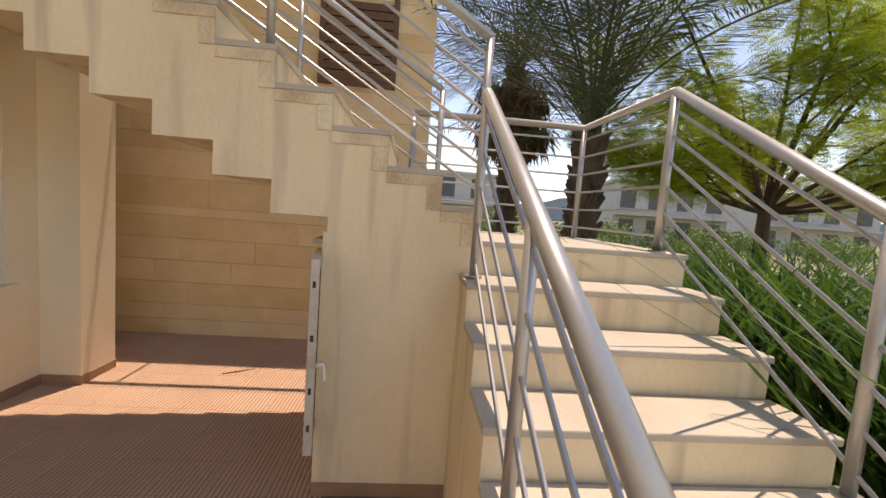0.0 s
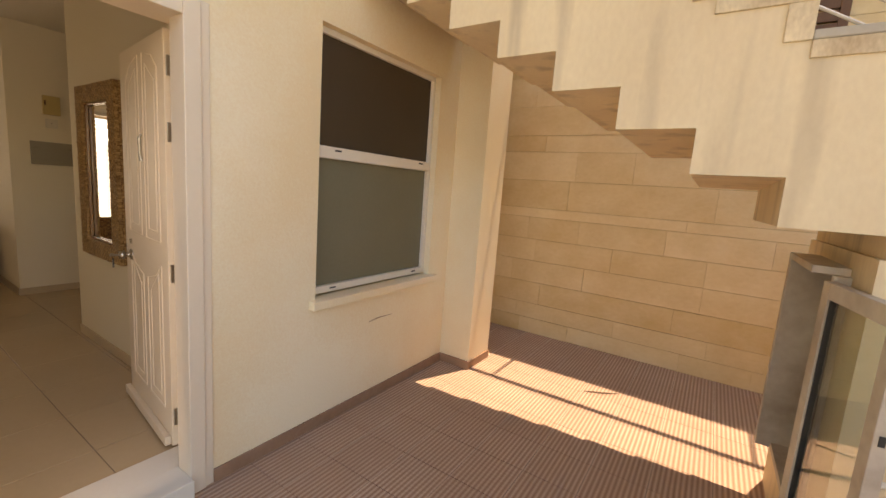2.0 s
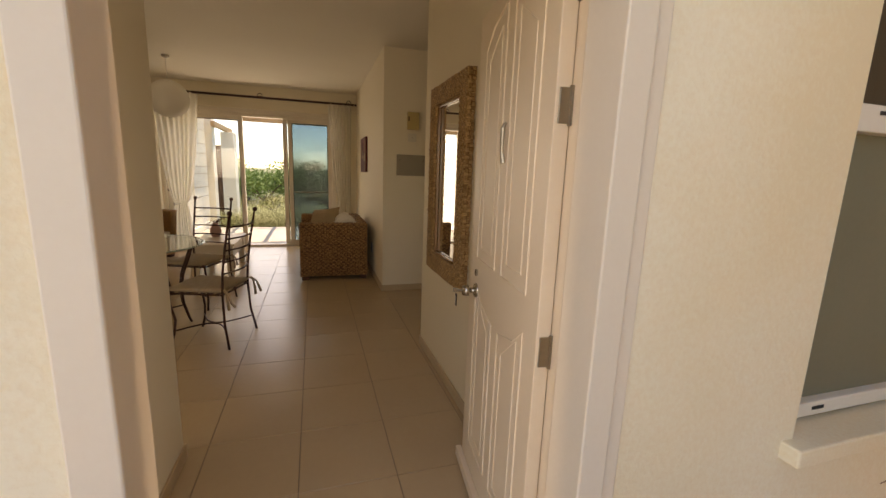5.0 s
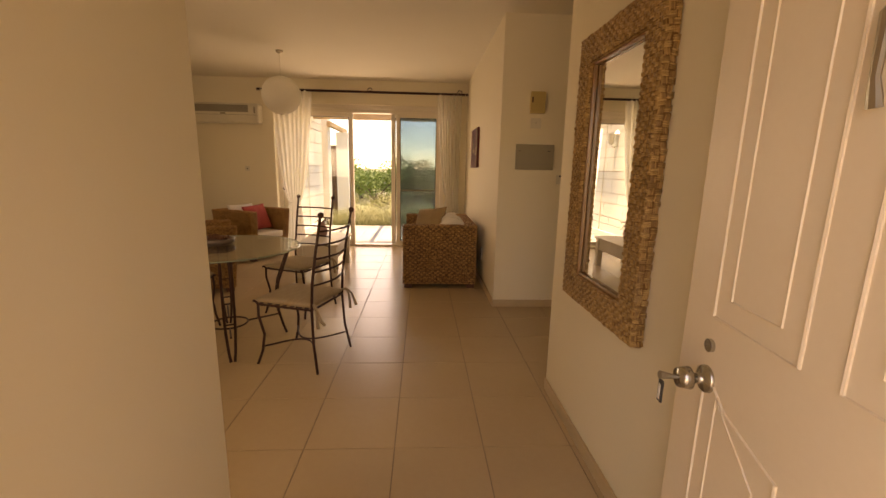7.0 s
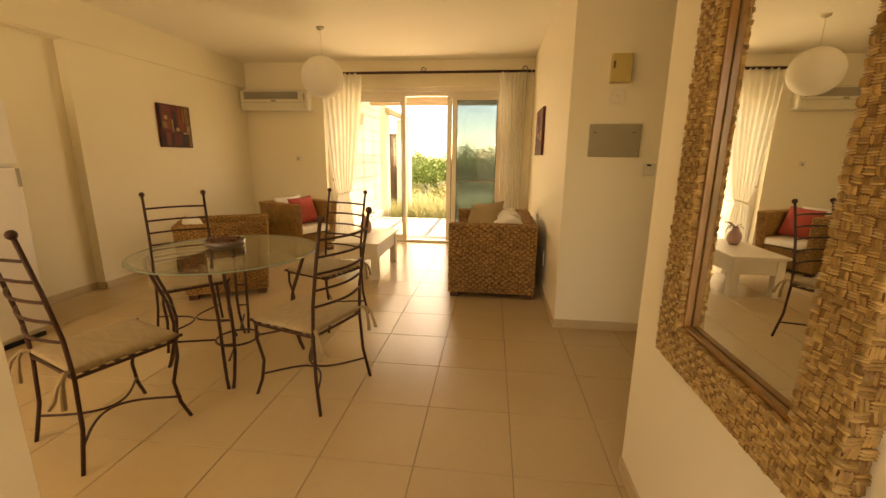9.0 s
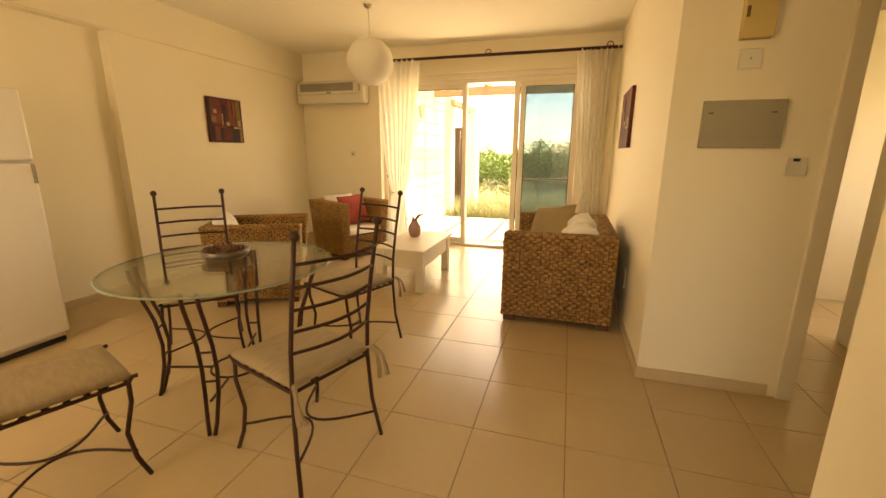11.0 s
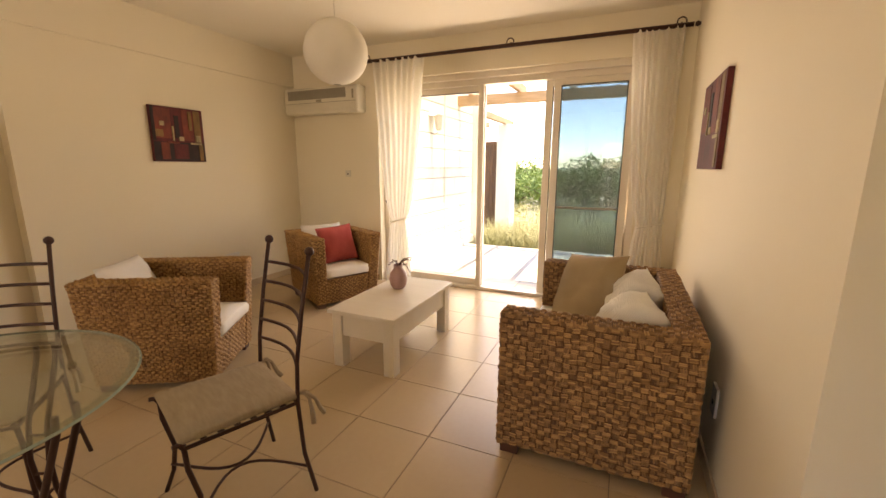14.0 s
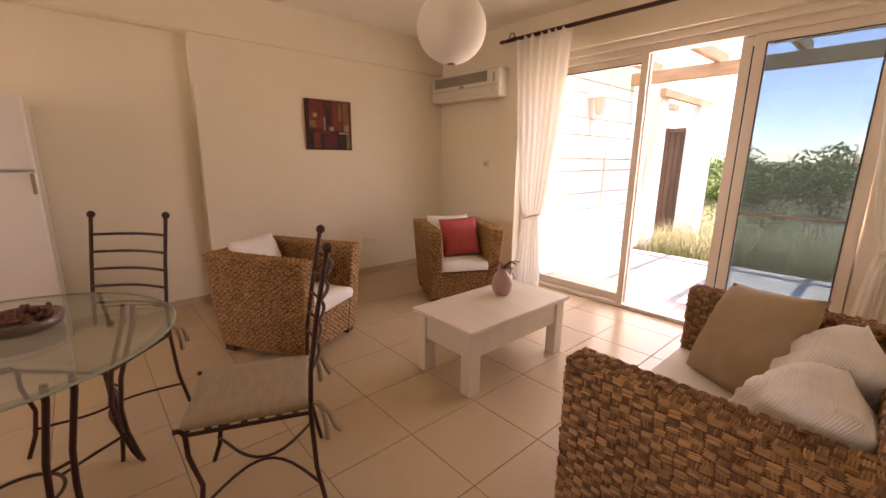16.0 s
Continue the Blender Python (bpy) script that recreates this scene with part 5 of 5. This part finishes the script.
def leaf_cloud(rnd_, centres, count, size, up=0.3, long=1.8):
    """Many small pointed leaves round the given clump centres (x, y, z, radius)."""
    vs, fs = [], []
    for _ in range(count):
        cx, cy, cz, r = centres[rnd_.randrange(len(centres))]
        d = Vector((rnd_.gauss(0, 1), rnd_.gauss(0, 1), rnd_.gauss(0, 1))).normalized() * r * rnd_.random() ** 0.45
        p = Vector((cx, cy, cz)) + Vector((d.x, d.y, d.z * 0.75))
        a = Vector((rnd_.gauss(0, 1), rnd_.gauss(0, 1), rnd_.gauss(up, 0.6))).normalized() * size * rnd_.uniform(0.6, 1.4)
        b = a.cross(Vector((rnd_.gauss(0, 1), rnd_.gauss(0, 1), rnd_.gauss(0, 1)))).normalized() * a.length / long / 2
        k = len(vs)
        vs += [tuple(p), tuple(p + a * 0.5 + b), tuple(p + a), tuple(p + a * 0.5 - b)]
        fs.append((k, k + 1, k + 2, k + 3))
    return vs, fs


def blades(rnd_, area, count, height, width, lean=0.4, seg=2):
    vs, fs = [], []
    for _ in range(count):
        x, y = rnd_.uniform(area[0], area[2]), rnd_.uniform(area[1], area[3])
        h = height * rnd_.uniform(0.5, 1.2)
        a = rnd_.uniform(0, 6.28)
        dx, dy, w = math.cos(a), math.sin(a), width * rnd_.uniform(0.7, 1.3)
        l = lean * h * rnd_.uniform(0.3, 1.4)
        k = len(vs)
        for s in range(seg + 1):
            t = s / seg
            ww = w * (1 - t * 0.9)
            vs += [(x + dx * l * t * t - dy * ww, y + dy * l * t * t + dx * ww, -0.17 + h * t * (1 - 0.25 * lean * t)), (x + dx * l * t * t + dy * ww, y + dy * l * t * t - dx * ww, -0.17 + h * t * (1 - 0.25 * lean * t))]
        for s in range(seg):
            fs.append((k + 2 * s, k + 2 * s + 1, k + 2 * s + 3, k + 2 * s + 2))
    return vs, fs


rg = random.Random(21)
tagged(raw("grass", *joined([blades(rg, (-17, -2.6, -13.25, 5.5), 15000, 0.42, 0.0035, 0.8, 3), blades(rg, (-15.0, -1.75, -13.3, 4.5), 9000, 0.60, 0.003, 1.0, 3), blades(rg, (-26, -8, -16, 9), 6000, 0.40, 0.009)]), DRY_GRASS), "tall dry grass and weeds beyond the terrace", "grass", kind="stuff")


fl = [(rg.uniform(-18.5, -15.2), rg.uniform(-1.6, 4.0), rg.uniform(0.15, 0.5), 0.25) for _ in range(60)]
tagged(raw("wildflowers", *leaf_cloud(rg, fl, 2600, 0.022, 0.2, 1.2), FAR_WHITE), "pale seed heads and wildflowers in the tall grass", "flowers", kind="stuff")


def bush(x, y, r, h, mat, seed, count=1500, size=0.09):
    rb = random.Random(seed)
    b = tagged(empty("bush", (x, y, -0.16)), "dense green garden bush", "bush", "bushes beyond the terrace")
    cl = [(rb.uniform(-r, r) * 0.8, rb.uniform(-r, r) * 0.8, h * rb.uniform(0.2, 0.72), r * rb.uniform(0.28, 0.42)) for _ in range(14)]
    bm = bmesh.new()
    for c in cl[:5]:
        tube(bm, curve((0, 0, 0), (c[0] * 0.3, c[1] * 0.3, c[2] * 0.6), c[:3], 4), [0.05, 0.04, 0.03, 0.02, 0.015], 5)
    part("trunk", bm, BARK, b)
    cr = raw("crown", *leaf_cloud(rb, cl, count, size), mat, b)
    cr["kind"] = "stuff"
    return b


rb0 = random.Random(5)
for k in range(22):
    y = -9 + k * 0.95
    bush(-22.0 - rb0.uniform(0, 4.0), y, 1.7, rb0.uniform(1.9, 2.45), LEAF_GREEN, 50 + k, 2600, 0.13)
for x, y in ((-17.6, -0.6), (-18.2, 1.4), (-17.2, -2.2)):
    bush(x, y, 0.7, 0.75, LEAF_WEED, int(60 - x * 3), 900, 0.07)


def sprays(rnd_, centres, count, length, pairs=6):
    """Feathery pinnate leaves: leaflets in pairs along a drooping stalk, round the clump centres."""
    vs, fs = [], []
    for _ in range(count):
        cx, cy, cz, r = centres[rnd_.randrange(len(centres))]
        d = Vector((rnd_.gauss(0, 1), rnd_.gauss(0, 1), rnd_.gauss(0, 0.6))).normalized()
        p = Vector((cx, cy, cz)) + d * r * rnd_.random() ** 0.5
        out = Vector((d.x + rnd_.gauss(0, 0.4), d.y + rnd_.gauss(0, 0.4), rnd_.uniform(-0.25, 0.35))).normalized()
        side = out.cross(Vector((rnd_.gauss(0, 0.9), rnd_.gauss(0, 0.9), 1))).normalized()
        ln = length * rnd_.uniform(0.7, 1.3)
        for q in range(pairs):
            t = (q + 1) / pairs
            b = p + out * ln * t - Vector((0, 0, 0.30 * ln * t * t))
            w = ln * 0.34 * math.sin(math.pi * (0.15 + 0.8 * t))
            for sg in (-1, 1):
                tip = b + side * sg * w + out * w * 0.35 - Vector((0, 0, w * 0.15))
                e = out * ln * 0.045
                k = len(vs)
                vs += [tuple(b - e), tuple((b + tip) / 2 - e), tuple(tip), tuple((b + tip) / 2 + e)]
                fs.append((k, k + 1, k + 2, k + 3))
    return vs, fs


def broad_tree(x, y, h, r, seed, mat, count, length, label):
    rt = random.Random(seed)
    t = tagged(empty("tree", (x, y, -0.16)), label, "tree")
    bm = bmesh.new()
    top = Vector((0.1, 0.1, h * 0.36))
    tube(bm, [(0, 0, 0), (0.03, 0.02, h * 0.2), top], [0.13, 0.11, 0.09], 9)
    cl = []
    for k in range(25):
        a = k * 2.4
        rr = r * rt.uniform(0.35, 1.0)
        tip = Vector((rr * math.cos(a), rr * math.sin(a), h * rt.uniform(0.48, 1.0)))
        pts = curve(top, (tip.x * 0.5, tip.y * 0.5, max(top.z, tip.z * 0.72)), tip, 6)
        tube(bm, pts, [0.055, 0.045, 0.036, 0.028, 0.02, 0.014, 0.008], 6)
        cl += [(p.x, p.y, p.z, r * rt.uniform(0.12, 0.20)) for p in (pts[4], pts[5], pts[6])]
        for q in (3, 4, 5):
            a2 = a + rt.uniform(-1.2, 1.2)
            end = pts[q] + Vector((math.cos(a2), math.sin(a2), rt.uniform(-0.2, 0.5))) * r * 0.3
            tube(bm, curve(pts[q], (pts[q] + end) / 2 + Vector((0, 0, 0.08)), end, 4), [0.02, 0.016, 0.012, 0.009, 0.005], 5)
            cl.append((end.x, end.y, end.z, r * rt.uniform(0.12, 0.18)))
    part("trunk", bm, BARK, t, "grey brown trunk and limbs")
    raw("crown", *sprays(rt, cl, count, length), mat, t, "open feathery crown")["kind"] = "stuff"
    return t


broad_tree(5.6, 6.2, 5.6, 3.0, 3, LEAF_LIME, 32000, 0.17, "feathery lime green tree beside the stairs")


def palm(x, y, h, seed, fronds, length, low, high, skirted, label):
    rp = random.Random(seed)
    p = tagged(empty("palm_tree", (x, y, -0.16)), label, "palm tree")
    bm = bmesh.new()
    tube(bm, [(0, 0, h * k / 10) for k in range(11)], [0.21 + 0.02 * (k % 2) for k in range(11)], 12)
    for k in range(260):
        a, z_ = rp.uniform(0, 6.28), rp.uniform(0.1, h)
        d = Vector((math.cos(a), math.sin(a), 0))
        tube(bm, [d * 0.18 + Vector((0, 0, z_)), d * rp.uniform(0.24, 0.30) + Vector((0, 0, z_ + 0.14))], [0.06, 0.02], 4)
    part("trunk", bm, BARK, p, "shaggy dark palm trunk")
    vs, fs = [], []
    for k in range(fronds):
        a = k * 2.39996
        el = low + (high - low) * rp.random() ** 0.8
        d = Vector((math.cos(a), math.sin(a), 0))
        L = length * rp.uniform(0.8, 1.1)
        a0 = Vector((0, 0, h))
        a1 = a0 + d * L * 0.5 * math.cos(el) + Vector((0, 0, L * 0.6 * math.sin(el) + 0.35))
        a2 = a0 + d * L * math.cos(el * 0.75) + Vector((0, 0, L * 0.85 * math.sin(el) - 0.45))
        pts = curve(a0, a1, a2, 64)
        side = d.cross(Vector((0, 0, 1)))
        for i in range(5, 64):
            t_ = (pts[i] - pts[i - 1]).normalized()
            ln = 0.50 * math.sin(math.pi * (i / 68) ** 0.7) + 0.08
            for s in (-1, 1):
                w = side * s * ln * 0.8 + t_ * ln * 0.55 + Vector((0, 0, -0.12 * ln + rp.uniform(-0.05, 0.12)))
                e = t_ * 0.013
                n0 = len(vs)
                vs += [tuple(pts[i] - e), tuple(pts[i] + w * 0.55 - e * 0.6), tuple(pts[i] + w), tuple(pts[i] + w * 0.5 + e)]
                fs.append((n0, n0 + 1, n0 + 2, n0 + 3))
        n0 = len(vs)
        for i in range(64):
            vs += [tuple(pts[i] + side * 0.02), tuple(pts[i] - side * 0.02)]
        fs += [(n0 + 2 * i, n0 + 2 * i + 1, n0 + 2 * i + 3, n0 + 2 * i + 2) for i in range(63)]
    sk = [(0.35 * math.cos(a), 0.35 * math.sin(a), h - 1.25 + 0.7 * (k % 2), 0.55) for k, a in enumerate(x_ * 0.7 for x_ in range(9))]
    if skirted:
        raw("skirt", *leaf_cloud(rp, sk, 4200, 0.40, -2.2, 12.0), DEAD_LEAF, p, "hanging skirt of dead brown fronds")["kind"] = "stuff"
    raw("crown", vs, fs, PALM_LEAF, p, "arching green palm fronds")["kind"] = "stuff"
    return p


palm(2.55, 6.0, 2.9, 2, 46, 3.6, 0.15, 1.35, False, "date palm with a thick shaggy trunk behind the landing")
palm(2.05, 8.9, 4.7, 6, 40, 2.8, -0.5, 1.0, True, "tall palm with a skirt of dead fronds behind the landing")

for k in range(6):
    bush(4.5 + 1.1 * k, 11.5 + 1.2 * (k % 3), 1.2, 1.3, LEAF_GREEN, 170 + k, 1200, 0.13)
strap = tagged(raw("strap_leaf_plants", *joined([blades(rg, (2.2, 0.4, 4.4, 4.4), 3600, 1.65, 0.03, 0.7, 4)]), LEAF_STRAP), "dense green strap-leaved plants beside the stairs", "plants", kind="stuff")
for k in range(9):
    bush(3.4 + 0.75 * k, 4.0 + 0.9 * (k % 4), 0.9, 1.25 + 0.1 * (k % 3), LEAF_GREEN, 90 + k, 1500, 0.10)
tagged(raw("lawn", *blades(rg, (-2, 9, 9, 20), 3000, 0.12, 0.012), paint("lawn_grass", (0.14, 0.20, 0.05), 0.9, (0.26, 0.27, 0.09), 1, 20, 0.0, island=0.5)), "short green lawn behind the landing", "lawn", kind="stuff")


def villa(x, y, w, d, h, turn, n):
    v = tagged(empty("villa", (x, y, -0.16), turn), "white rendered two-storey villa across the lawn", "house", "villas across the lawn")
    part("wall", boxes(((-w / 2, -d / 2, 0), (w / 2, d / 2, h))), FAR_WHITE, v)
    part("roof", boxes(((-w / 2 - 0.3, -d / 2 - 0.3, h), (w / 2 + 0.3, d / 2 + 0.3, h + 0.25))), FAR_WHITE, v)
    for fl in range(2):
        for k in range(n):
            xx = -w / 2 + w * (k + 0.5) / n
            wd = part("window", boxes(((xx - 0.6, -d / 2 - 0.03, 0.5 + fl * h / 2), (xx + 0.6, -d / 2 + 0.02, 2.2 + fl * h / 2))), FAR_GLASS, v)
            part("sill", boxes(((xx - 0.7, -d / 2 - 0.1, 0.42 + fl * h / 2), (xx + 0.7, -d / 2, 0.5 + fl * h / 2))), FAR_WHITE, wd)
    part("balcony", boxes(((-w / 2, -d / 2 - 1.2, h / 2 - 0.1), (w / 2, -d / 2, h / 2 + 0.1))), FAR_WHITE, v)
    return v


villa(5.5, 40, 8, 7, 5.0, 4, 3)
villa(22, 36, 9, 7, 5.2, -12, 4)
villa(40, 40, 10, 7, 5.4, -20, 4)
for k in range(12):
    bush(1.0 + 3.0 * k, 26 + 2.0 * (k % 3), 2.2, 2.0, LEAF_GREEN, 130 + k, 900, 0.22)

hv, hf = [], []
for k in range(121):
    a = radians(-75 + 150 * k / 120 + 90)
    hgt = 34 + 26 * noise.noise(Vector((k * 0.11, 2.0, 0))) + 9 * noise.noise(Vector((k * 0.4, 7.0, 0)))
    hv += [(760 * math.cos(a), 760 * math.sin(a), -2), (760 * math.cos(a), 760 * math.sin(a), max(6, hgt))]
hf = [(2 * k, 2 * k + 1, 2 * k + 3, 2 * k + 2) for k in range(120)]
structure(raw("backdrop", hv, hf, HILL), "hills on the horizon with blue haze painted in", "hills")

# ---- tiles, laid piece by piece ----


def tile_field(parent, name, x0, x1, y0, y1, px, py, ox, oy, mat, thick, top, skip=None, gap=0.004):
    meshes = {}
    nx0, nx1 = math.floor((x0 - ox) / px), math.ceil((x1 - ox) / px)
    ny0, ny1 = math.floor((y0 - oy) / py), math.ceil((y1 - oy) / py)
    for i in range(nx0, nx1):
        for j in range(ny0, ny1):
            a, b = max(x0, ox + i * px), min(x1, ox + (i + 1) * px)
            c, d = max(y0, oy + j * py), min(y1, oy + (j + 1) * py)
            if b - a < 0.02 or d - c < 0.02 or (skip and skip((a + b) / 2, (c + d) / 2)):
                continue
            key = (round(b - a, 3), round(d - c, 3))
            if key not in meshes:
                bm = bmesh.new()
                box(bm, (-(b - a) / 2 + gap / 2, -(d - c) / 2 + gap / 2, -thick), ((b - a) / 2 - gap / 2, (d - c) / 2 - gap / 2, 0), 0.0015, seg=1)
                me = bpy.data.meshes.new(name)
                bm.to_mesh(me)
                bm.free()
                me.materials.append(mat)
                meshes[key] = me
            ob = new(name, meshes[key])
            ob.parent, ob.location = parent, ((a + b) / 2, (c + d) / 2, top)


floor_ob = bpy.data.objects["floor"]
GX, GY = -7.04, 0.145
YT = GY + 3 * 0.4525
for rx0, rx1, ry0, ry1 in ((XF - 0.08, XI, YL - 0.1, YT), (-5.18, XI, YT, YM), (GX, -5.18, YT, 4.2), (-9.0, GX, YT, 4.3)):
    tile_field(floor_ob, "tile", rx0, rx1, ry0, ry1, 0.465, 0.4525, GX, GY, FLOOR_TILE, 0.006, 0.0, None, 0.0038)
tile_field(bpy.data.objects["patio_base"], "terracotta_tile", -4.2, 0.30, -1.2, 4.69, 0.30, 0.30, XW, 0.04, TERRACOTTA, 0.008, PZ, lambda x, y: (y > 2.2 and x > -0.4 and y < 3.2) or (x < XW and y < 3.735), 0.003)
tile_field(bpy.data.objects["terrace_base"], "terrace_tile", -13.1, XFO, -1.75, 3.4, 0.40, 0.40, -13.1, -1.75, TERRACE, 0.006, -0.03)
